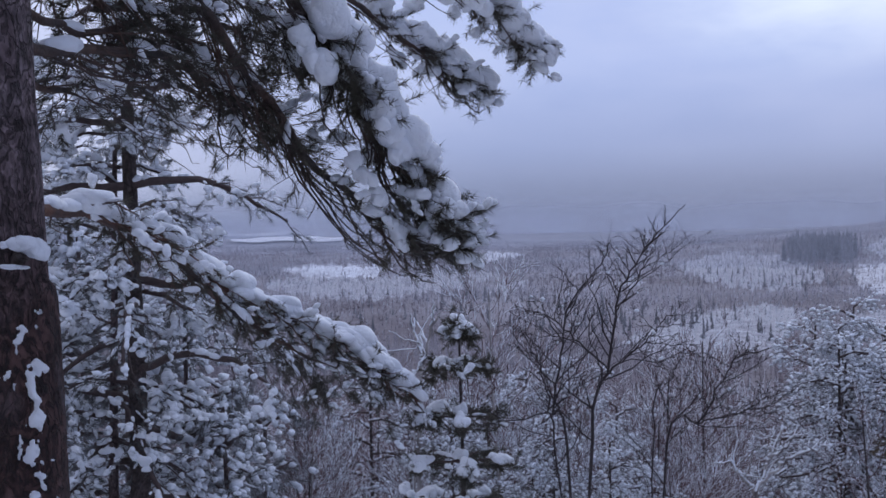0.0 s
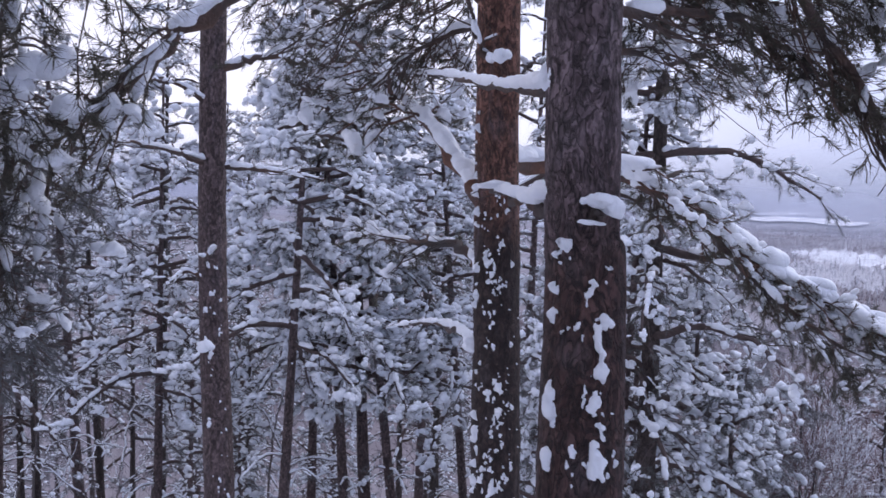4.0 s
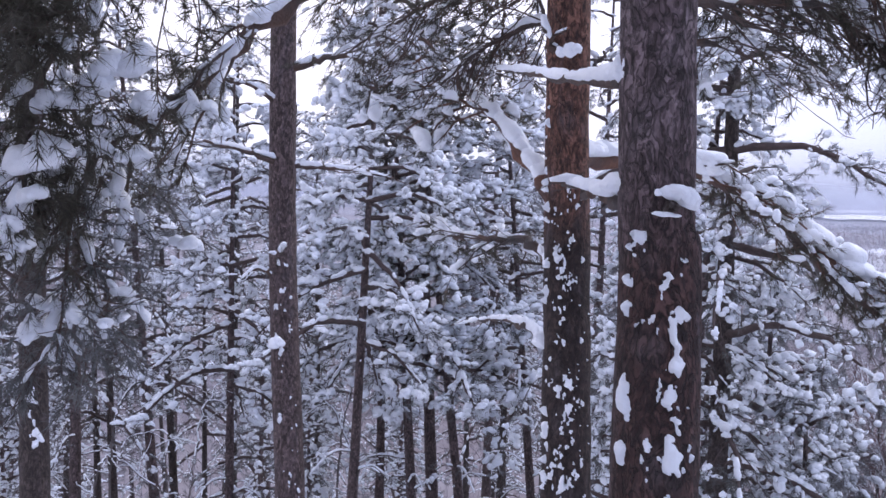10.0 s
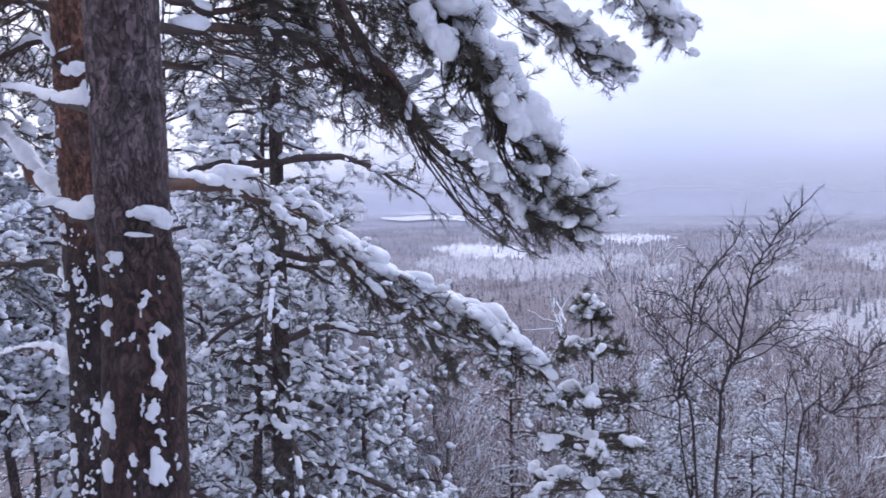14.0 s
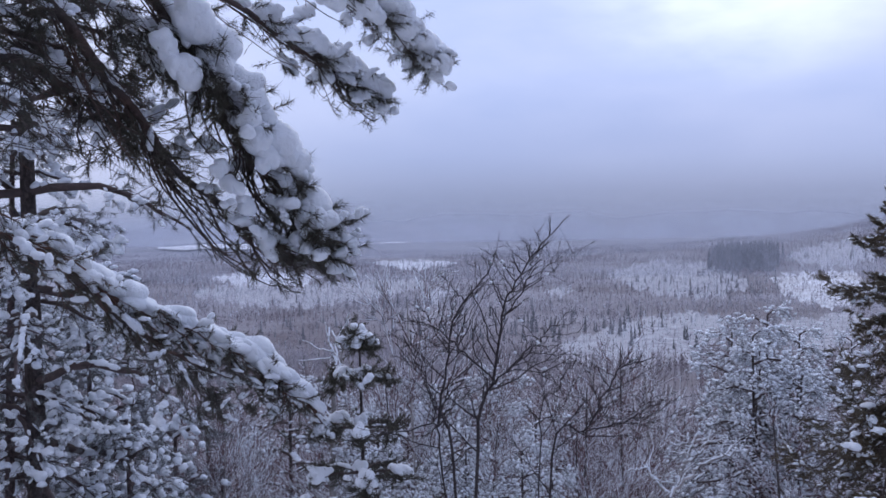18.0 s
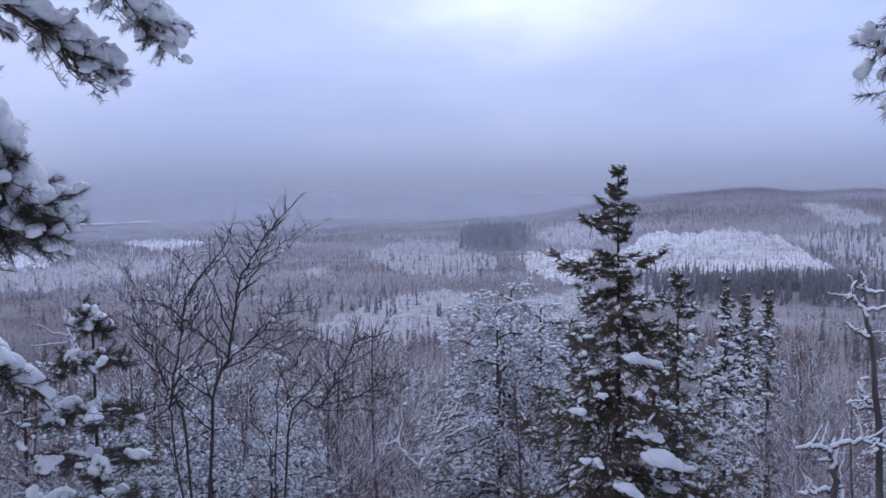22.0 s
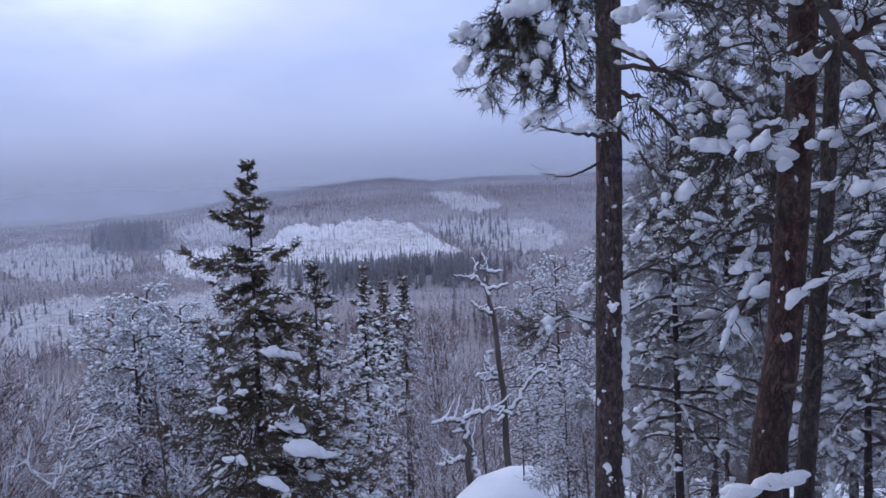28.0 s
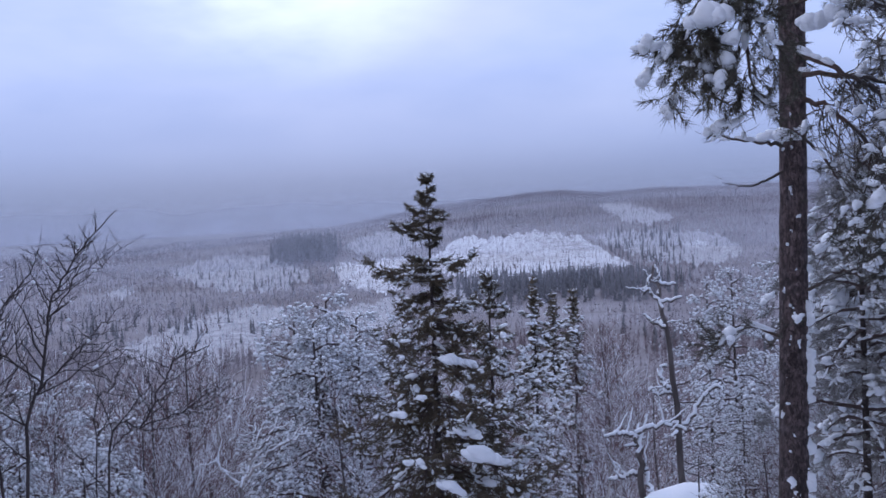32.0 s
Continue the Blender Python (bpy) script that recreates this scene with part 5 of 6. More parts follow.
# the grey pine nearest to the path: limbs droop from above the view to both sides
main = up_to(B((-24.8, -17.2, 3.62), (-24.8, -4.7, 3.6), (-25.4, 7.8, 3.62)), 8.5)
m_top = np.asarray(main[-1])
m_mid = np.asarray(main[2])
hang = dict(n_sub=30, sub=0.55, n_twig=6, twig=0.20, needle=(54, 0.060, 0.0034), snow=0.16, pad=(0.055, 0.032, 0.028), line_snow=0.35, droop=-0.35, lift=0.1, start=0.3, flatness=0.4)
hero_pine("pine_tree", "thick grey-barked pine with snow stuck to its stem", main, 0.152, 0.11, BARK_MAIN, [
    dict(ctrl=[m_mid + 0.75 * Z] + B((-17.8, 14.6, 4.2), (-13.6, 9.6, 4.5), (-11.0, 5.6, 4.6), (-8.6, 2.4, 4.65), (-5.8, 0.2, 4.7), (-3.2, -1.4, 4.7), (-1.5, -2.2, 4.75)), r=0.03, **dict(hang, sub=0.28, n_sub=24, tuft_share=0.35, hug=0.8, arcs=30, arc_depth=0.19, snow=0.10)),
    dict(ctrl=[m_mid + 0.1 * Z] + B((-22.8, 8.5, 3.8), (-17.3, 8.5, 4.4), (-13.5, 6.6, 4.7), (-10.6, 4.6, 4.9)), r=0.025, **dict(hang, tuft_share=0.4, n_sub=30, sub=0.45, hug=0.4, arcs=20)),
    dict(ctrl=[m_mid + 0.9 * Z] + B((-16, 15.5, 4.3), (-10.5, 12.5, 4.6), (-7.4, 8.3, 4.65), (-5.5, 5.2, 4.65), (-4.0, 2.6, 4.7), (-2.5, 0.6, 4.7), (-1.5, -1.2, 4.7)), r=0.032,
         **dict(hang, snow=0.14, pad=(0.06, 0.045, 0.04), sub=0.26, n_sub=40, hug=0.9, needle=(64, 0.064, 0.0034), arcs=22, arc_depth=0.20, ridge=34, ridge_size=(0.075, 0.058, 0.05)),
         heaps=[(at(b_, e_, d_), (0.5, 0.2, -0.7), np.array((0.110, 0.088, 0.082)) * k_) for b_, e_, d_, k_ in ((-8.2, 10.6, 4.55, 1.25), (-6.9, 9.7, 4.65, 1.15), (-8.5, 7.9, 4.5, 1.0), (-5.5, 7.0, 4.65, 1.15), (-4.8, 5.8, 4.65, 1.2), (-3.7, 4.4, 4.65, 1.25),
               (-4.6, 4.0, 4.55, 1.05), (-3.2, 3.3, 4.65, 1.0), (-6.4, 2.2, 4.55, 0.75), (-1.8, 0.3, 4.68, 0.7), (-5.5, 0.9, 4.6, 0.6), (-4.3, -1.3, 4.65, 0.7), (-2.5, -1.2, 4.7, 0.6), (-9.6, 9.4, 4.5, 0.8))]),
    dict(ctrl=[m_mid + 1.3 * Z] + B((-20, 20, 4.6), (-9.9, 13.8, 6.0), (-5.0, 10.6, 6.9), (-2.2, 8.8, 7.4), (-0.4, 7.6, 7.6), (1.0, 6.8, 7.7)), r=0.03, **dict(hang, n_sub=26, sub=0.22, snow=0.2, pad=(0.08, 0.05, 0.045), start=0.45, hug=0.8, arcs=18, ridge=30, ridge_size=(0.12, 0.085, 0.07)),
         heaps=[(at(b_, e_, d_), (0.7, 0.3, -0.6), np.array((0.17, 0.11, 0.10)) * k_) for b_, e_, d_, k_ in ((1.0, 7.1, 7.65, 0.9), (0.3, 7.7, 7.65, 1.1), (-0.7, 8.5, 7.5, 0.9), (-1.9, 9.6, 7.3, 0.8), (-3.4, 10.3, 7.1, 0.6))]),
    dict(ctrl=[m_mid + 1.5 * Z] + B((-16, 22, 4.8), (-5.3, 15.0, 6.0), (-0.6, 12.6, 7.0), (2.0, 10.6, 7.4), (3.4, 9.2, 7.6), (4.1, 8.4, 7.6)), r=0.03, **dict(hang, n_sub=26, sub=0.22, snow=0.2, pad=(0.08, 0.05, 0.045), start=0.45, hug=0.8, arcs=14, ridge=30, ridge_size=(0.13, 0.09, 0.075)),
         heaps=[(at(b_, e_, d_), (0.6, 0.3, -0.7), np.array((0.18, 0.125, 0.12)) * k_) for b_, e_, d_, k_ in ((4.1, 9.0, 7.6, 1.0), (3.3, 10.0, 7.5, 1.1), (2.2, 11.3, 7.4, 1.2), (0.6, 11.6, 7.2, 0.9), (-1.0, 11.6, 7.0, 0.9))]),
    dict(ctrl=[m_mid + 1.1 * Z] + B((-34, 15, 4.2), (-41.0, 10.0, 4.4), (-44.3, 7.2, 4.3), (-46.8, 4.6, 4.3), (-49.5, 2.5, 4.3), (-52.5, 0.5, 4.3), (-55.5, -1.6, 4.3)), r=0.05, **dict(hang, start=0.45, n_sub=26, sub=0.5, droop=-0.5, needle=(38, 0.065, 0.0036), line_snow=0.7, snow=0.1),
         heaps=[(at(b_, e_, d_), (0.6, 0.5, 0.3), np.array((0.09, 0.06, 0.06)) * k_) for b_, e_, d_, k_ in ((-55.7, -0.4, 3.9, 1.3), (-56.0, -2.2, 3.9, 0.7), (-51.9, 4.2, 3.9, 1.1), (-53.3, 2.8, 3.9, 1.1), (-51.0, 2.3, 3.9, 0.8), (-55.2, 2.2, 3.9, 0.9), (-52.7, 1.6, 3.9, 0.5), (-51.3, -0.2, 3.9, 0.6), (-57.5, -3.8, 3.9, 0.8), (-56.6, -4.7, 3.9, 0.6), (-54.8, 5.1, 3.9, 0.7), (-45.0, 7.0, 4.28, 0.8))]),
    dict(ctrl=B((-52.0, 1.0, 4.3), (-53, -0.5, 4.25), (-54, -3.0, 4.2), (-54.5, -7.0, 4.1), (-54.8, -10.0, 4.1)), r=0.014, green=DUSTED_NEEDLES, **dict(hang, start=0.15, snow=0.05, n_sub=22, sub=0.42, droop=-0.5, needle=(34, 0.065, 0.0036), tuft_share=0.9)),
    dict(ctrl=B((-50.5, 9.5, 4.4), (-53, 8.0, 4.2), (-55, 5.0, 4.0), (-56, 1.0, 4.0), (-56.5, -3.0, 4.0)), r=0.018, **dict(hang, start=0.15, snow=0.06, n_sub=30, sub=0.5, droop=-0.5, needle=(40, 0.065, 0.0036), ridge=6, ridge_size=(0.05, 0.042, 0.038))),
    dict(ctrl=B((-47, 12.0, 4.4), (-50, 11, 4.2), (-54, 9.0, 4.0), (-57, 7.0, 3.9)), r=0.025, **dict(hang, start=0.2, snow=0.04, n_sub=44, sub=0.6, droop=-0.4, needle=(44, 0.065, 0.0036), ridge=5, ridge_size=(0.05, 0.042, 0.038))),
    dict(ctrl=B((-50.7, 1.6, 4.4), (-51.4, -1.5, 4.3), (-51.8, -4.5, 4.2), (-52.4, -7.5, 4.2)), r=0.010, green=DUSTED_NEEDLES, **dict(hang, start=0.1, snow=0.06, n_sub=11, sub=0.25, droop=-0.5, needle=(22, 0.06, 0.0032))),
    dict(ctrl=[m_mid + 0.5 * Z] + B((-20.0, 11.0, 4.3), (-15.5, 10.5, 4.9), (-12.0, 9.5, 5.3), (-9.5, 8.0, 5.5)), r=0.022, **dict(hang, n_sub=34, sub=0.4, start=0.2, tuft_share=0.7, hug=0.3)),
    dict(ctrl=[m_mid + 0.25 * Z] + B((-21.5, 9.5, 4.0), (-18.0, 10.0, 4.4), (-14.5, 9.0, 4.7), (-12.0, 7.0, 4.9)), r=0.018, **dict(hang, n_sub=30, sub=0.5, n_twig=6, start=0.15, tuft_share=0.3, snow=0.05, hug=0.3, arcs=12)),
    dict(ctrl=[m_mid + 0.8 * Z] + B((-21.0, 13.0, 4.1), (-17.0, 12.5, 4.4), (-12.5, 11.5, 4.6), (-9.5, 9.5, 4.7)), r=0.02, **dict(hang, n_sub=32, sub=0.45, n_twig=6, start=0.15, tuft_share=0.35, snow=0.05, hug=0.3, arcs=12)),
    dict(ctrl=[m_mid - 0.02 * Z] + B((-22.3, 6.5, 4.2), (-20.0, 6.8, 4.8), (-17.0, 6.0, 5.4), (-14.5, 4.5, 5.8)), r=0.016, **dict(hang, n_sub=26, sub=0.5, n_twig=6, start=0.15, tuft_share=0.3, snow=0.05)),
    dict(ctrl=[m_mid + 1.0 * Z] + B((-19, 14, 4.6), (-15, 13.5, 5.2), (-10, 12.0, 5.8), (-7.5, 10.8, 6.1)), r=0.03, **dict(hang, n_sub=18, sub=0.4, start=0.25)),
    dict(ctrl=B((-27.0, 4.4, 3.6), (-28.9, 4.6, 4.6), (-30.6, 5.2, 6.0), (-32.9, 5.4, 8.2)), r=0.024, n_sub=3, sub=0.4, n_twig=1, snow=0.0, tuft_share=0.0, line_snow=1.0, start=0.6,
         heaps=[(at(-26.9, 5.0, 3.6), (1, -0.3, 0.2), (0.07, 0.05, 0.07))]),
    dict(ctrl=B((-26.4, -1.9, 3.6), (-28.0, -1.2, 4.0), (-29.3, -0.6, 4.4)), r=0.03, n_sub=2, sub=0.2, n_twig=1, snow=0.0, tuft_share=0.0, line_snow=1.0, start=0.6,
         heaps=[(at(-27.0, -0.9, 3.62), (1, -0.8, 0.25), (0.13, 0.05, 0.045))]),
    dict(ctrl=B((-24.6, -2.0, 3.5), (-24.3, -2.0, 3.38)), r=0.02, n_sub=1, sub=0.05, n_twig=1, snow=0.0, tuft_share=0.0, line_snow=0.0, start=0.6,
         heaps=[(at(-23.4, -1.75, 3.45), (1, 0.45, -0.35), (0.055, 0.04, 0.045)), (at(-24.1, -1.35, 3.44), (1, 0.45, -0.2), (0.06, 0.035, 0.035)), (at(-24.9, -1.25, 3.43), (1, 0.45, 0.1), (0.03, 0.02, 0.02)), (at(-24.9, -2.4, 3.42), (1, 0.45, 0.0), (0.04, 0.014, 0.012))]),
], 71, 10, patches=((139, 15, -0.2, 1.22, 0.10, 13.0, 0.02, 0.006), (204, 10, 0.45, 1.40, -0.20, 14.0, 0.018, 0.006), (160, 60, -0.2, 1.5, -0.62, 17.0, 0.012, 0.006)))

# the orange-barked pine behind it
two = up_to(B((-27.2, -17.8, 6.2), (-27.5, -4.8, 6.15), (-27.9, 8.3, 6.2)), 9.5)
low = dict(n_sub=40, sub=0.75, n_twig=6, twig=0.22, needle=(40, 0.065, 0.005), droop=-0.45, lift=0.1, flatness=0.4)
hero_pine("pine_tree", "orange-barked pine with dark flaking bark low down", two, 0.150, 0.115, BARK_ORANGE, [
    dict(ctrl=B((-27.0, 0.6, 6.2), (-25.0, 0.7, 6.6), (-21.9, 0.3, 7.4), (-18.8, -0.4, 7.9), (-15.4, -2.5, 8.2), (-11.5, -5.1, 8.5), (-6.9, -7.1, 8.7), (-2.5, -10.7, 8.8)), r=0.06, wood=RED_LIMB,
         **dict(low, n_sub=60, sub=0.6, hug=0.4, snow=0.16, pad=(0.075, 0.045, 0.038), line_snow=0.9, start=0.3, ridge=150, ridge_size=(0.12, 0.09, 0.07))),
    dict(ctrl=B((-15.4, -2.7, 8.2), (-13.0, -5.0, 8.3), (-9.4, -7.6, 8.5), (-5.3, -9.4, 8.7)), r=0.03, **dict(low, n_sub=28, snow=0.08, pad=(0.07, 0.045, 0.035), line_snow=0.3)),
    dict(ctrl=B((-27.9, -9.9, 6.2), (-29.3, -8.4, 7.0), (-30.7, -8.1, 8.5), (-32.6, -8.5, 10.0)), r=0.03, n_sub=3, sub=0.3, n_twig=1, snow=0.0, tuft_share=0.0, line_snow=0.8, start=0.6,
         heaps=[(at(-28.5, -9.3, 6.15), (1, 0.2, -0.5), (0.10, 0.06, 0.06))]),
    dict(ctrl=B((-28.2, -5.3, 6.2), (-29.7, -3.8, 6.5), (-32.3, -3.7, 7.0), (-34.3, -3.1, 7.5)), r=0.035, **dict(low, n_sub=14, sub=0.6, snow=0.3, pad=(0.07, 0.045, 0.04), tuft_share=0.4, line_snow=0.5)),
    dict(ctrl=B((-28.3, -1.6, 6.2), (-30.7, 1.9, 6.6), (-32.5, 3.9, 7.2), (-33.6, 5.8, 7.8), (-36, 7, 8.5)), r=0.055, wood=RED_LIMB, **dict(low, n_sub=24, sub=0.8, snow=0.25, pad=(0.08, 0.05, 0.042), line_snow=1.0, start=0.3)),
    dict(ctrl=B((-28.0, 5.6, 6.15), (-29.0, 7.0, 6.05), (-29.8, 9.5, 6.0)), r=0.03, n_sub=3, sub=0.3, n_twig=2, snow=0.0, tuft_share=0.0, line_snow=0.5,
         heaps=[(at(-27.9, 6.2, 6.0), (1, 0, 0.3), (0.06, 0.05, 0.06))]),
    dict(ctrl=B((-27.9, 8.8, 6.2), (-31.0, 9.6, 6.6), (-35.0, 8.6, 7.2), (-39.0, 6.0, 7.8)), r=0.03, **dict(low, n_sub=36, sub=0.7, snow=0.10, tuft_share=0.35, line_snow=0.5, start=0.15, arcs=26, arc_depth=0.4)),
    dict(ctrl=B((-27.9, 7.6, 6.2), (-30.0, 7.6, 6.6), (-33.0, 5.6, 7.2), (-35.5, 2.4, 7.8)), r=0.026, **dict(low, n_sub=30, sub=0.6, snow=0.12, tuft_share=0.35, line_snow=0.5, start=0.15, arcs=22, arc_depth=0.4)),
    dict(ctrl=B((-27.9, 10.6, 6.2), (-32.0, 12.0, 6.6), (-37.0, 11.0, 7.2), (-40.5, 8.5, 7.8)), r=0.03, **dict(low, n_sub=34, sub=0.8, snow=0.10, tuft_share=0.4, line_snow=0.4, start=0.15, arcs=20, arc_depth=0.4)),
    dict(ctrl=B((-27.6, 4.5, 6.2), (-26.5, 5.6, 6.3), (-25.6, 6.4, 6.5)), r=0.03, n_sub=3, sub=0.3, n_twig=2, snow=0.0, tuft_share=0.0, line_snow=0.5),
], 72, 8, 90, 32, patches=((150, 50, -0.9, 1.25, -0.46, 12.0, 0.018), (152, 60, -0.9, 1.6, -0.58, 18.0, 0.014), (212, 12, -0.3, 2.3, -0.22, 9.0, 0.03)))

# the straight brown pine farther left
three = up_to(B((-41.0, -18.5, 12.8), (-41.6, -5.2, 12.7), (-41.8, 8.1, 12.8)), 9.0)
thin = dict(n_sub=10, sub=0.8, n_twig=4, twig=0.25, needle=(16, 0.08, 0.008), level=2)
hero_pine("pine_tree", "straight brown-barked pine with sparse bare limbs", three, 0.19, 0.14, BARK_MID, [
    dict(ctrl=B((-41.8, 0.2, 12.7), (-44.6, 0.9, 12.0), (-47.6, 1.2, 11.0)), r=0.04, **dict(thin, tuft_share=0.15, snow=0.3, line_snow=0.9, n_sub=5),
         heaps=[(at(-44.9, 1.6, 11.9), (1, 0.3, 0.5), (0.16, 0.10, 0.13))]),
    dict(ctrl=B((-41.2, 0.0, 12.7), (-38.5, -0.1, 12.4), (-35.7, -0.5, 12.2)), r=0.035, **dict(thin, tuft_share=0.2, snow=0.3, line_snow=0.9, n_sub=6)),
    dict(ctrl=B((-41.3, 5.2, 12.7), (-38.3, 5.9, 12.4), (-34.4, 4.6, 12.0)), r=0.05, **dict(thin, tuft_share=0.6, snow=0.4, line_snow=0.8, n_sub=12)),
    dict(ctrl=B((-41.8, 3.2, 12.7), (-43.5, 4.2, 12.4), (-45.8, 4.4, 12.0)), r=0.035, **dict(thin, tuft_share=0.4, snow=0.4)),
    dict(ctrl=B((-41.8, -6.2, 12.7), (-43.0, -5.6, 12.5), (-44.0, -6.3, 12.2)), r=0.03, **dict(thin, tuft_share=0.4, snow=1.0, line_snow=1.0, n_sub=4)),
    dict(ctrl=B((-41.5, -10.2, 12.6), (-42.6, -9.4, 12.4)), r=0.03, **dict(thin, tuft_share=0.0, snow=0, line_snow=0.0, n_sub=1), heaps=[(at(-42.0, -9.7, 12.4), (1, 0, 0.3), (0.13, 0.07, 0.10))]),
], 73, 8, 80, 28, patches=((138, 55, -2.6, 0.6, -0.62, 8.0, 0.02, 0.014), (138, 40, -2.7, -1.9, -0.10, 5.0, 0.03, 0.014)))

# the mossy pine at the far left
far_left = up_to(B((-54.3, -17.8, 12.0), (-54.4, -5.6, 12.0), (-54.5, 4.0, 12.1)), 8.0)
hero_pine("pine_tree", "dark pine with greenish moss low on its stem", far_left, 0.16, 0.12, BARK_DARK, [
    dict(ctrl=B((-54.4, -9.5, 12.0), (-56.5, -9.0, 11.6), (-59, -9.2, 11.0)), r=0.03, **dict(thin, tuft_share=0.1, snow=0.3, line_snow=1.0, n_sub=4)),
    dict(ctrl=B((-54.4, -1.5, 12.0), (-51.5, -2.0, 11.5), (-49, -3.5, 11.0)), r=0.03, **dict(thin, n_sub=14, snow=0.5)),
    dict(ctrl=B((-54.4, 1.5, 12.0), (-51.0, 1.0, 11.0), (-48.5, -0.5, 10.5)), r=0.03, **dict(thin, n_sub=14, snow=0.5)),
], 74, 8, 60, 24, patches=((125, 35, -1.7, -0.5, -0.12, 4.5, 0.04, 0.014),))

# the slim pine on the right of the view over the valley
rt = up_to(B((48.3, -17.2, 8.05), (48.5, -4.0, 8.0), (48.7, 9.2, 8.05)), 8.5)
side = dict(n_sub=26, sub=0.6, n_twig=6, twig=0.2, needle=(32, 0.065, 0.0045), pad=(0.055, 0.04, 0.036), line_snow=0.4, droop=-0.3, lift=0.1, flatness=0.45)
hero_pine("pine_tree", "slim brown-grey pine with snow down one side of its stem", rt, 0.112, 0.088, BARK_MID, [
    dict(ctrl=B((48.4, 2.0, 7.95), (46.3, 2.4, 7.8), (44.4, 2.8, 7.6)), r=0.018, n_sub=5, sub=0.25, n_twig=2, twig=0.12, snow=0.0, tuft_share=0.0, line_snow=0.7, start=0.4,
         heaps=[(at(48.0, 2.5, 7.85), (1, -1, 0.1), (0.14, 0.07, 0.06))]),
    dict(ctrl=B((48.3, 0.8, 7.95), (46.6, 0.0, 7.8), (45.0, 0.2, 7.6)), r=0.012, n_sub=3, sub=0.2, n_twig=1, twig=0.1, snow=0.0, tuft_share=0.0, line_snow=0.0, start=0.5),
    dict(ctrl=B((48.6, 7.0, 8.0), (51.5, 5.5, 7.6), (54, 3.5, 7.4), (55.5, 1.5, 7.3)), r=0.024, **dict(side, n_sub=26, snow=0.12, tuft_share=0.18, arcs=20, arc_depth=0.35)),
    dict(ctrl=B((48.6, 4.5, 8.0), (50.5, 3.8, 7.8), (53, 1.0, 7.6), (54, -1.5, 7.6)), r=0.022, **dict(side, n_sub=24, snow=0.12, tuft_share=0.18, arcs=20, arc_depth=0.35)),
    dict(ctrl=B((48.6, 9.5, 8.0), (51, 9.5, 7.7), (55, 8.0, 7.5), (57, 6.0, 7.4)), r=0.024, **dict(side, n_sub=26, snow=0.15, tuft_share=0.6),
         heaps=[(at(50.5, 8.3, 7.6), (1, -1, 0), (0.12, 0.10, 0.11)), (at(49.6, 8.1, 7.6), (1, -1, 0), (0.09, 0.08, 0.09))]),
    dict(ctrl=B((48.7, 11.0, 8.0), (52, 10.5, 7.6), (56, 9.0, 7.2), (59, 6.0, 7.0)), r=0.026, **dict(side, n_sub=20, sub=0.7, snow=0.15, tuft_share=0.2, arcs=16, arc_depth=0.4)),
    dict(ctrl=B((48.6, 2.8, 8.0), (50, 1.5, 7.8), (51.2, -0.5, 7.6), (51.8, -2.5, 7.6)), r=0.014, **dict(side, n_sub=14, sub=0.45, snow=0.15, tuft_share=0.7)),
    dict(ctrl=B((48.6, 5.8, 8.0), (51, 5.5, 7.7), (54.5, 4.5, 7.5), (57, 2.5, 7.3)), r=0.022, **dict(side, n_sub=20, sub=0.6, snow=0.15, tuft_share=0.5, arcs=14, arc_depth=0.3)),
    dict(ctrl=B((48.4, -6.0, 8.0), (50.5, -5.0, 7.9), (52.5, -4.2, 7.8)), r=0.015, n_sub=4, sub=0.3, n_twig=2, snow=0.0, tuft_share=0.0, line_snow=0.1),
    dict(ctrl=B((48.4, -8.5, 8.0), (46.5, -7.6, 7.8), (45, -8.0, 7.7)), r=0.015, **dict(side, n_sub=8, sub=0.3, snow=0.2, tuft_share=0.8)),
    dict(ctrl=B((48.7, 13.5, 8.0), (47.0, 13.0, 7.0), (45.2, 10.5, 6.2), (44.3, 7.8, 6.0)), r=0.03, **dict(side, n_sub=22, sub=0.55, snow=0.15, needle=(60, 0.085, 0.0045), droop=-0.7, start=0.4),
         heaps=[(at(44.9, 9.0, 5.9), (1, -1, 0), (0.115, 0.09, 0.10)), (at(46.1, 7.7, 5.9), (1, -1, 0), (0.055, 0.05, 0.06)), (at(45.4, 6.4, 5.9), (1, -1, 0.4), (0.09, 0.07, 0.085)), (at(41.6, 7.8, 6.0), (0.3, 0, 1), (0.06, 0.04, 0.05))]),
    dict(ctrl=B((48.7, 12.5, 8.0), (47.5, 11.0, 6.8), (46.8, 8.0, 6.1), (47.2, 4.6, 6.0)), r=0.025, **dict(side, n_sub=20, sub=0.4, snow=0.05, needle=(40, 0.07, 0.0045), droop=-0.6, start=0.4)),
], 75, 8, 80, 28, patches=((152, 15, -1.2, 1.1, 0.02, 9.0, 0.045, 0.008), (228, 55, -0.9, 2.2, -0.60, 11.0, 0.015, 0.01)))

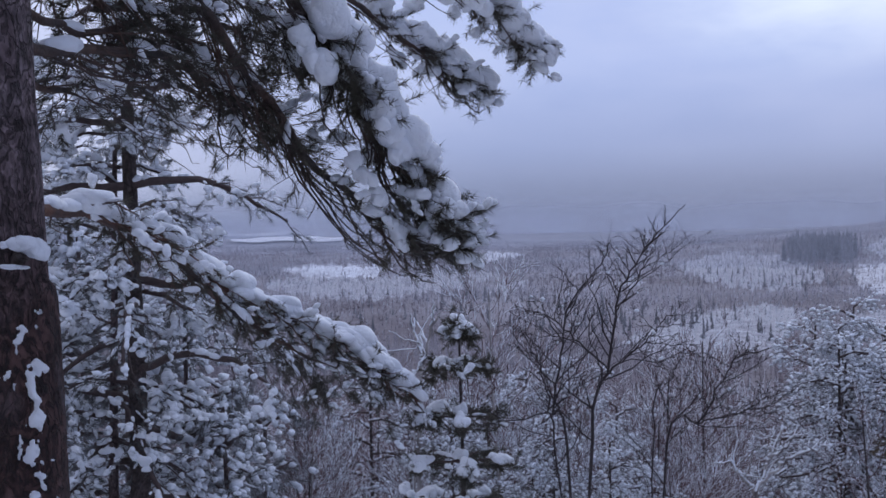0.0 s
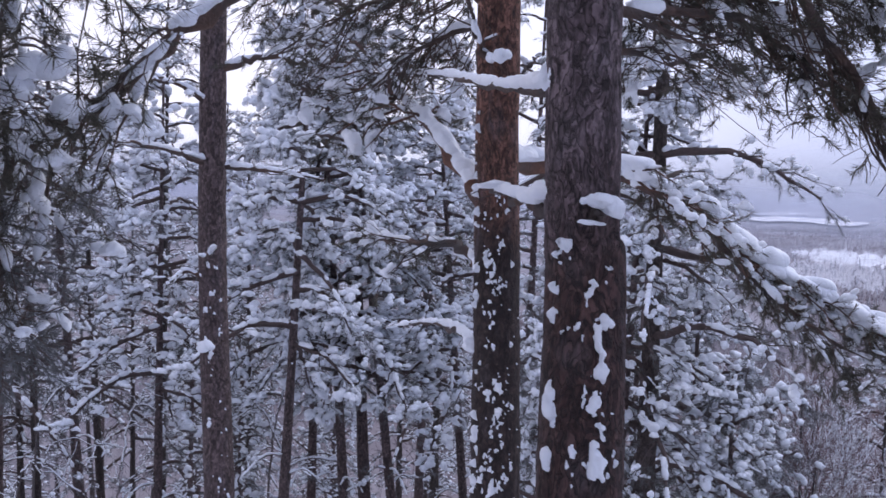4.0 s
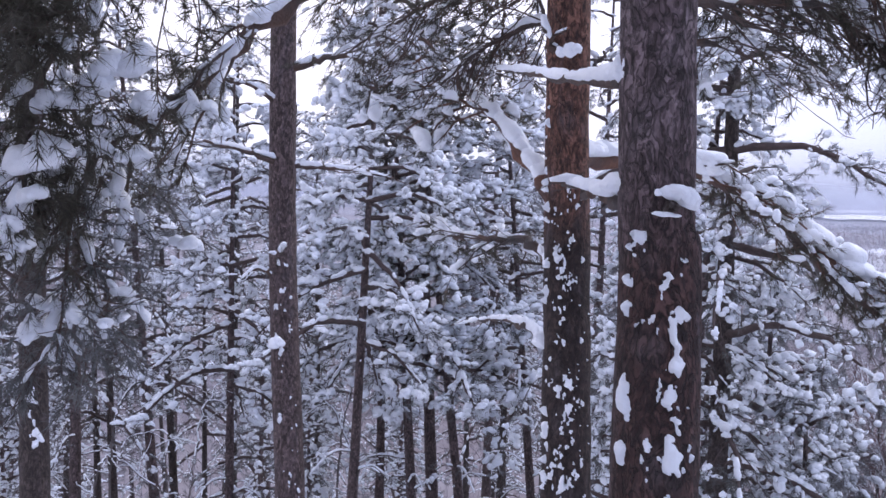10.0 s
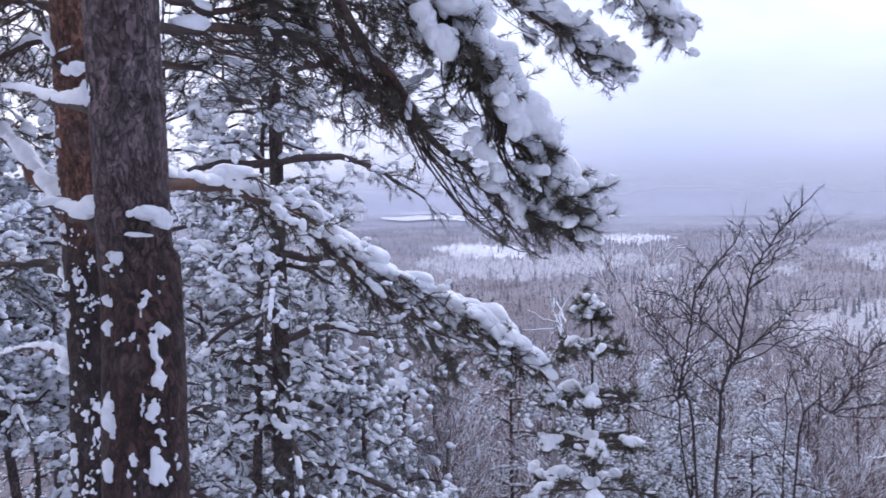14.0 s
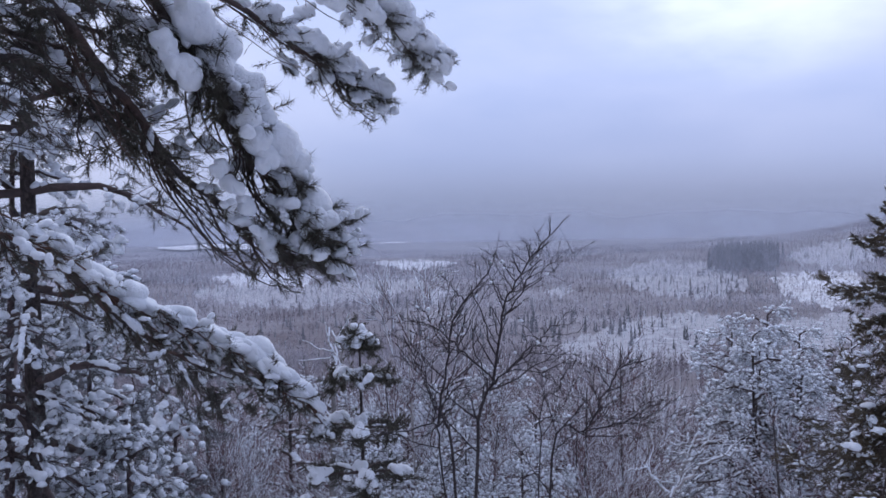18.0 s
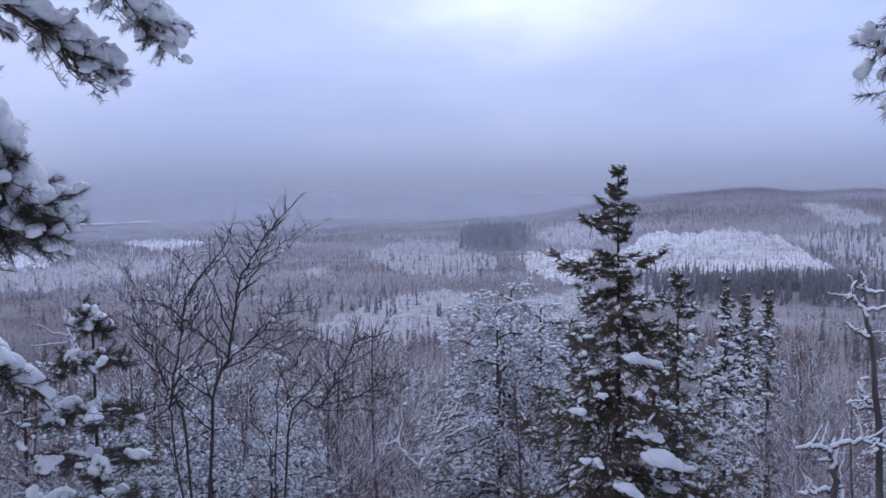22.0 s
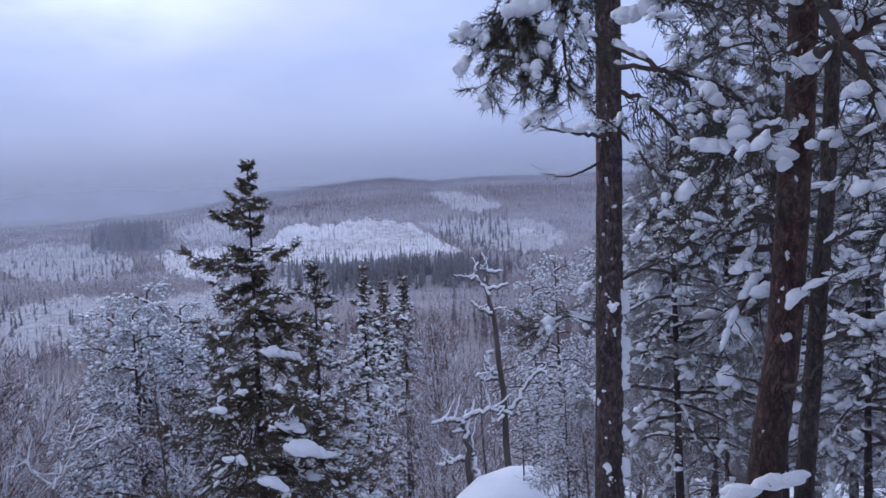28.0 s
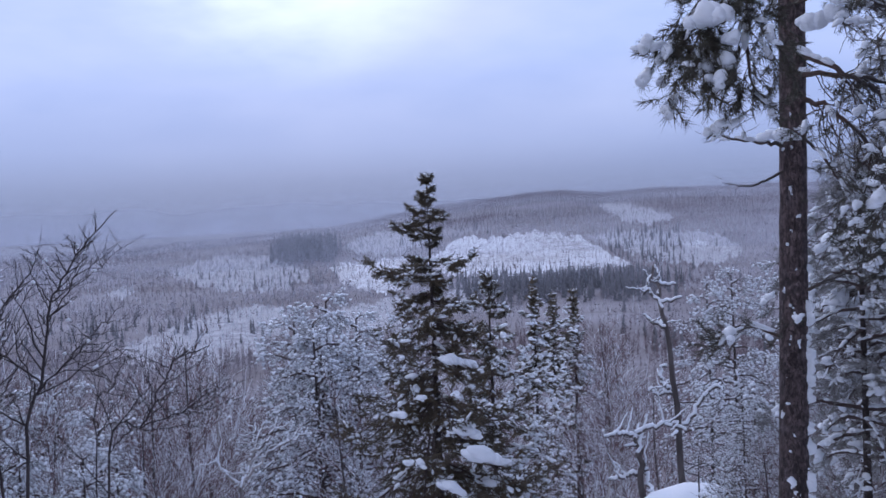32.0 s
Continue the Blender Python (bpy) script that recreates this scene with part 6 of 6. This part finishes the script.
# the red-barked pine at the right edge
r2 = up_to(B((57.3, -16.4, 4.95), (58.3, -8.5, 4.92), (58.9, 0.0, 4.9), (59.4, 8.3, 4.95)), 7.5)
hero_pine("pine_tree", "red-barked pine with snow in its forks", r2, 0.084, 0.058, BARK_RED, [
    dict(ctrl=B((59.3, 5.0, 4.92), (61.0, 6.0, 4.7), (64, 7.5, 4.5), (67, 8, 4.4)), r=0.035, **dict(side, n_sub=20, snow=0.2, tuft_share=0.5),
         heaps=[(at(60.4, 5.6, 4.82), (1, -0.6, 0.45), (0.10, 0.035, 0.04)), (at(58.5, 5.2, 4.82), (1, -0.6, -0.1), (0.06, 0.05, 0.06)), (at(59.5, 4.8, 4.78), (1, -0.6, 0.1), (0.06, 0.035, 0.035)), (at(61.1, 7.1, 4.75), (1, -0.6, -0.4), (0.09, 0.035, 0.035)), (at(58.9, 8.3, 4.8), (1, -0.6, 0.0), (0.05, 0.04, 0.045)), (at(63.8, 6.6, 4.5), (1, -0.6, 0.1), (0.10, 0.035, 0.03))]),
    dict(ctrl=B((59.3, 7.5, 4.92), (57.5, 9.5, 4.8), (56.0, 12, 4.8)), r=0.03, **dict(side, n_sub=12, snow=0.2, tuft_share=0.5)),
    dict(ctrl=B((59.0, 2.0, 4.92), (57.6, 2.0, 4.7), (56.0, 1.0, 4.6), (55.0, 0.0, 4.6)), r=0.02, **dict(side, n_sub=14, sub=0.35, snow=0.3, tuft_share=0.5),
         heaps=[(at(58.3, 1.9, 4.8), (1, -0.6, -0.3), (0.07, 0.04, 0.05))]),
    dict(ctrl=B((58.4, -6.5, 4.9), (59.6, -6.0, 4.75), (61.5, -5.0, 4.6)), r=0.014, n_sub=4, sub=0.3, n_twig=2, snow=0.0, tuft_share=0.0, line_snow=0.25,
         heaps=[(at(59.0, -6.4, 4.78), (0.5, -0.3, 0.6), (0.06, 0.04, 0.04))]),
    dict(ctrl=B((58.0, -11.0, 4.9), (59.3, -10.6, 4.7), (60.8, -9.0, 4.6)), r=0.012, n_sub=3, sub=0.25, n_twig=2, snow=0.0, tuft_share=0.0, line_snow=0.15),
    dict(ctrl=B((58.0, -11.4, 4.9), (56.6, -10.6, 4.8), (55.4, -10.4, 4.7)), r=0.010, n_sub=3, sub=0.2, n_twig=1, snow=0.0, tuft_share=0.0, line_snow=0.1),
    dict(ctrl=B((59.4, 9.5, 4.9), (62.5, 4.0, 4.5), (64.5, -1.0, 4.4), (65.5, -5.0, 4.4)), r=0.025, **dict(side, n_sub=26, snow=0.3, tuft_share=0.6)),
    dict(ctrl=B((57.4, -15.4, 4.9), (57.6, -15.8, 4.75)), r=0.02, n_sub=1, sub=0.05, n_twig=1, snow=0.0, tuft_share=0.0, line_snow=0.0,
         heaps=[(at(58.2, -15.6, 4.78), (1, -0.7, 0.1), (0.11, 0.05, 0.05)), (at(56.2, -16.4, 4.8), (1, -0.7, 0.1), (0.10, 0.05, 0.035))]),
], 76, 6, 80, 28, patches=((150, 14, 0.2, 1.0, -0.10, 10.0, 0.03), (238, 50, 0.3, 2.2, -0.62, 14.0, 0.012)))
r2b = up_to(B((58.6, -16.6, 7.0), (59.4, -5.8, 7.0), (60.0, 4.0, 7.1)), 7.0)
hero_pine("pine_tree", "dark pine standing close behind a redder one", r2b, 0.066, 0.04, BARK_DARK, [
    dict(ctrl=B((59.5, -4.0, 7.0), (61.5, -3.0, 6.8), (64, -3.5, 6.5)), r=0.02, **dict(side, n_sub=16, snow=0.4)),
    dict(ctrl=B((59.2, -9.0, 7.0), (61.5, -8.0, 6.8), (64, -8.5, 6.6)), r=0.02, **dict(side, n_sub=16, snow=0.5)),
    dict(ctrl=B((59.6, -1.0, 7.0), (57.0, -1.5, 6.9), (54, -3.5, 6.8)), r=0.02, **dict(side, n_sub=18, snow=0.3)),
], 77, 6, 60, 20)

# ---- small pine, birches, dead trees, mound ----
base = ground_at(-0.3, 9.1)
small = thing("small_pine", base, "small pine with rounded caps of snow on its whorls", "tree")
top = at(-0.1, -6.4, 9.05)
h = Heap()
stem_line = spline([np.array(base) - 0.3 * Z, (np.array(base) + top) / 2 + np.array((0.04, 0, 0)), top], 20)
tubes(h, stem_line, np.linspace(0.04, 0.008, 20), 8)
part("trunk", h, BARK_DARK, small)
rng = np.random.default_rng(81)
for level_rise, reach, caps in ((-6.8, 0.07, 0.075), (-8.9, 0.24, 0.062), (-11.6, 0.36, 0.075), (-14.0, 0.42, 0.075), (-16.5, 0.55, 0.085)):
    fo = Foliage()
    c0 = at(-0.15, level_rise, 9.06)
    for k in range(5):
        a = k * 1.257 + level_rise
        out = np.array((math.cos(a), math.sin(a), 0.0))
        bough(fo, rng, [c0, c0 + out * reach * 0.6 + 0.02 * Z, c0 + out * reach - 0.02 * Z], 0.012, 4, 0.2, 4, 0.12, (44, 0.065, 0.006), 0.03, (0.08, 0.05, 0.05), 0.1)
        if rng.uniform() < 0.7:
            lumps(fo.snow, rng, c0 + out * reach * 0.85 + 0.02 * Z, out - 0.4 * Z, np.array((caps * 1.9, caps * 1.05, caps * 0.95)) * rng.uniform(0.7, 1.2))
    lumps(fo.snow, rng, c0 + (0.08 if reach < 0.1 else 0.04) * Z, np.array((1.0, 0, 0)), np.array((caps, caps * 0.9, caps * 0.9)))
    limb = part("whorl", fo.wood, TWIG, small)
    part("foliage", fo.green, NEEDLES, limb, "", "stuff", False)
    part("snow_load", fo.snow, SNOW, limb, "rounded caps of snow", "stuff")


def sapling(name, label, base, stems, seed, material=BIRCH_TWIG, reach=0.48, flecks=0.05, fine=0.0017):
    """A leafless sapling: each stem is a line of places, its thickness and its number of side branches."""
    rng = np.random.default_rng(seed)
    owner = thing(name, base, label, "tree")
    bits = Heap()
    for ctrl, r, n in stems:
        n = int(n * 1.7)
        w = Heap()
        p = spline(ctrl, 30)
        p[1:] += rng.normal(size=p[1:].shape) * 0.006
        tubes(w, p, np.linspace(r * 0.78, 0.0026, 30), 7)
        u = np.linspace(0.2, 0.96, n)
        k = (u * 28).astype(int)
        tan = unit(p[k + 1] - p[k])
        lat = unit(rng.normal(size=(n, 3)) * np.array((1, 0.6, 0.3)))
        d = unit(tan + 1.05 * lat + 0.1 * Z)
        ln = reach * (1.12 - 0.95 * u) * rng.uniform(0.35, 1.3, n)
        sp = twig_fan(rng, p[k], d, ln, n, 0.10, 8, 0.02)
        tubes(w, sp, np.linspace(1, 0.4, 8)[None] * (r * 0.34 * (1.1 - 0.6 * u) + 0.001)[:, None], 4)
        layer, wide = sp, fine * 1.2
        for spacing, lo, hi in ((0.055, 0.05, 0.16), (0.05, 0.02, 0.05)):
            span = np.linalg.norm(layer[:, -1] - layer[:, 0], axis=1)
            which = np.repeat(np.arange(len(layer)), np.maximum(1, (span / spacing).astype(int)))
            m = len(which)
            seg = layer.shape[1] - 1
            v = rng.uniform(0.15, 1, m)
            q = np.clip((v * seg).astype(int), 0, seg - 1)
            td = unit(layer[which, q + 1] - layer[which, q])
            dd = unit(td + 0.9 * unit(rng.normal(size=(m, 3))))
            length = rng.uniform(lo, hi, m) * np.clip(span[which] / 0.3, 0.4, 1.2)
            layer = twig_fan(rng, layer[which, q], dd, length, m, 0.05, 4, 0.03)
            tubes(w, layer, np.linspace(1, 0.7, 4)[None] * np.full((m, 1), wide), 3)
            wide = fine
        e = layer[rng.uniform(size=len(layer)) < flecks]
        pads(bits, rng, e[:, -2], e[:, -1] - e[:, -2], np.full((len(e), 3), 0.011) * rng.uniform(0.6, 1.8, (len(e), 3)), 1)
        part("stem", w, material, owner)
    if bits.n:
        part("snow_load", bits, SNOW, owner, "", "stuff")
    return owner


foot = ground_at(6.6, 6.25)
root = np.array(foot) - 0.15 * Z
sapling("birch_sapling", "leafless dark birch sapling of several crooked stems", foot, [
    ([root] + B((6.7, -13.3, 6.2), (7.8, -8.7, 6.1), (8.2, -5.8, 6.1), (8.9, -3.9, 6.1), (10.2, -1.9, 6.1), (12.1, 0.1, 6.1)), 0.015, 20),
    (B((7.7, -8.9, 6.1), (5.6, -7.0, 6.0), (4.4, -6.0, 5.95), (3.3, -5.7, 5.9)), 0.008, 8),
    ([root] + B((5.4, -13.2, 6.2), (4.6, -11.3, 6.1), (5.2, -7.9, 6.1), (5.6, -5.5, 6.1), (7.2, -3.4, 6.1), (8.1, -1.8, 6.1)), 0.012, 18),
    (B((8.2, -5.8, 6.1), (9.8, -3.2, 6.1), (9.8, -1.2, 6.1)), 0.006, 8),
    (B((7.6, -9.2, 6.1), (9.8, -7.4, 6.0), (11.4, -5.5, 6.0)), 0.007, 9),
    ([root] + B((4.8, -13.2, 6.2), (3.9, -9.0, 6.0), (2.8, -6.6, 5.9)), 0.009, 10)], 82)
foot = ground_at(10.2, 6.4)
root = np.array(foot) - 0.15 * Z
sapling("birch_sapling", "low leafless birch sapling arching out over the slope", foot, [
    ([root] + B((10.9, -13.4, 6.3), (12.8, -11.6, 6.3), (14.1, -9.1, 6.3), (14.9, -8.2, 6.3), (16.6, -7.7, 6.3)), 0.010, 16),
    (B((12.6, -11.8, 6.3), (15.2, -11.0, 6.3), (16.6, -9.9, 6.3)), 0.006, 10),
    ([root] + B((10.2, -12.5, 6.4), (11.2, -9.5, 6.5), (12.0, -8.0, 6.5)), 0.007, 9)], 83)


def frosted(name, label, base, stems, seed, r0, wood, frost=1.0, n_side=4, side_len=0.8, thick=1.0):
    """A bare trunk whose branches each carry a rim of snow."""
    rng = np.random.default_rng(seed)
    owner = thing(name, base, label, "tree")
    for k, (ctrl, r) in enumerate(stems):
        w, s = Heap(), Heap()
        p = spline(ctrl, 18)
        p[1:] += rng.normal(size=p[1:].shape) * r * 0.5
        tubes(w, p, np.linspace(r, r * 0.35, 18), 7)
        lift = np.array((0, 0, r * 0.7))
        if k or frost > 1:
            tubes(s, p + lift, np.linspace(r * 0.95, r * 0.55, 18) * thick, 6)
        n = n_side
        j = rng.integers(5, 17, n)
        d = unit(rng.normal(size=(n, 3)) * np.array((1, 0.6, 0.6)) + 0.25 * Z)
        sp = twig_fan(rng, p[j], d, side_len * rng.uniform(0.4, 1.1, n), n, 0.2, 7)
        tubes(w, sp, np.linspace(1, 0.4, 7)[None] * np.full((n, 1), r * 0.35), 4)
        tubes(s, sp + lift * 0.5, np.linspace(1, 0.5, 7)[None] * np.full((n, 1), r * 0.5 * thick), 4)
        limb = part("trunk" if not k else "branch", w, wood, owner)
        part("snow_rim", s, SNOW, limb, "", "stuff")
    return owner


D = 28.0
frosted("dead_tree", "leaning dead tree with curled snow-rimmed branches", ground_at(41.9, D), [
    ([np.array(ground_at(41.9, D)) - 0.3 * Z] + B((41.5, -16.0, D), (41.0, -10, D), (40.55, -6.5, D), (40.2, -4.4, D)), 0.11),
    (B((40.6, -6.6, D), (39.9, -5.6, D), (39.6, -5.7, D), (40.0, -4.7, D)), 0.05), (B((40.7, -7.6, D), (40.0, -7.3, D), (39.6, -7.0, D)), 0.055),
    (B((41.0, -11.0, D), (40.5, -10.7, D), (40.4, -10.0, D), (40.7, -9.6, D)), 0.06), (B((41.05, -11.2, D), (40.2, -11.2, D), (39.7, -11.0, D)), 0.055),
    (B((41.3, -13.2, D), (42.4, -11.9, D), (43.2, -10.8, D), (43.9, -11.3, D)), 0.06), (B((40.35, -5.8, D), (40.5, -5.0, D), (40.2, -4.2, D)), 0.035)], 91, 0.2, DEAD_WOOD, 0.5, 3, 0.7, 1.1)
D = 26.0
frosted("dead_tree", "low broken snag heaped with snow", ground_at(39.3, D), [
    ([np.array(ground_at(39.3, D)) - 0.3 * Z] + B((39.2, -16.2, D), (39.1, -14.5, D), (38.8, -13.3, D)), 0.10),
    (B((38.9, -13.4, D), (39.8, -13.0, D), (40.9, -12.8, D), (41.6, -13.2, D)), 0.06), (B((39.0, -13.6, D), (38.2, -13.4, D), (37.3, -13.6, D)), 0.06),
    (B((39.2, -15.5, D), (38.3, -15.6, D), (37.4, -15.9, D)), 0.06), (B((39.2, -14.8, D), (39.6, -16, D), (39.8, -17.5, D)), 0.06)], 92, 0.15, DEAD_WOOD, 0.5, 3, 0.8, 1.2)
D = 23.0
frosted("birch_tree", "forked pale birch outlined in snow", ground_at(16.8, D), [
    ([np.array(ground_at(16.8, D)) - 0.3 * Z] + B((16.7, -16.5, D), (17.0, -14.8, D), (17.7, -12.8, D), (18.1, -12.0, D)), 0.05),
    (B((16.8, -15.6, D), (15.9, -14.6, D), (15.4, -13.8, D)), 0.05), (B((17.2, -14.2, D), (17.5, -13.0, D), (17.6, -12.0, D)), 0.04),
    (B((17.0, -14.9, D), (18.4, -13.6, D), (20.3, -12.8, D)), 0.04), (B((17.4, -13.6, D), (18.3, -12.9, D), (18.9, -11.8, D)), 0.035)], 93, 0.1, BIRCH_BARK, 1.5, 5, 0.7, 0.7)
D = 17.0
frosted("birch_tree", "pale leaning birch stem with a broken top", ground_at(-2.0, D), [
    ([np.array(ground_at(-2.0, D)) - 0.3 * Z] + B((-1.9, -12.0, D), (-1.7, -8.5, D), (-0.8, -5.8, D)), 0.055),
    (B((-1.7, -8.6, D), (-2.1, -7.2, D), (-2.2, -6.2, D)), 0.025)], 94, 0.1, BIRCH_BARK, 0.5, 5, 0.6)
D = 12.0
frosted("birch_tree", "crooked pale birch among dark pines", ground_at(54.9, D), [
    ([np.array(ground_at(54.9, D)) - 0.3 * Z] + B((54.8, -16.2, D), (54.6, -12.5, D), (54.1, -9.5, D), (53.9, -7.5, D)), 0.07),
    (B((54.6, -12.5, D), (55.4, -10.5, D), (55.6, -8.5, D)), 0.04)], 95, 0.1, BIRCH_BARK, 0.5, 5, 0.6)

D = 18.0
for b0, e0, b1, e1, seed in ((-50.5, -12.8, -46.2, -12.0, 96), (-46.5, -16.0, -43.6, -13.2, 97), (-38.2, -13.0, -34.2, -9.8, 98), (-51.5, -15.8, -48.0, -17.0, 99), (-37.5, -16.5, -40.0, -13.5, 100)):
    foot = ground_at(b0, D)
    frosted("bent_birch", "thin birch bent over and rimmed with snow", foot, [
        ([np.array(foot) - 0.2 * Z] + B((b0 + 0.2, e0 - 3, D), (b0 + 0.6, e0, D)), 0.028),
        (B((b0 + 0.6, e0, D), (b0 * 0.6 + b1 * 0.4, max(e0, e1) + 0.4, D), (b1, e1, D)), 0.022),
        (B((b0 * 0.5 + b1 * 0.5, max(e0, e1) + 0.4, D), (b0 * 0.4 + b1 * 0.6, max(e0, e1) + 1.3, D), (b1, max(e0, e1) + 1.6, D)), 0.014)], seed, 0.1, DEAD_WOOD, 0.5, 4, 0.6, 0.9)

# the snow-covered hump at the edge, with a tiny bare twig standing in it
c = at(41.9, -16.4, 25.0)
h = Heap()
v, f = ICO[3]
g = float(ground_z(c[0], c[1]))
hump = v.copy()
k = 1 + 0.10 * np.sin(v[:, :1] * 3 + 1) * np.sin(v[:, 1:2] * 3)
hump = hump * k * np.array((3.2, 2.0, 1.0))
hump[:, 2] = np.sign(hump[:, 2]) * np.abs(hump[:, 2]) ** 0.8
h.add(hump * np.array((1, 1, c[2] - g + 0.5)) + np.array((c[0], c[1], g - 0.5)), f)
tagged(part("snow_mound", h, SNOW), "smooth rounded mound of fresh snow over rocks", "snow mound")
w = Heap()
tw = at(42.35, -16.0, 24.0)
line = np.stack([tw - 0.3 * Z, tw + 0.25 * Z, tw + 0.65 * Z])
tubes(w, line, np.array((0.02, 0.015, 0.008)), 5)
for s, zz in ((1, 0.15), (-1, 0.2), (1, 0.38), (-1, 0.42)):
    b0 = tw + zz * Z
    tubes(w, np.stack([b0, b0 + np.array((0.18 * s, -0.14 * s, 0.06)), b0 + np.array((0.28 * s, -0.2 * s, 0.16))]), np.array((0.012, 0.01, 0.006)), 4)
tagged(part("bare_seedling", w, BIRCH_TWIG), "tiny bare seedling standing in the snow", "seedling")
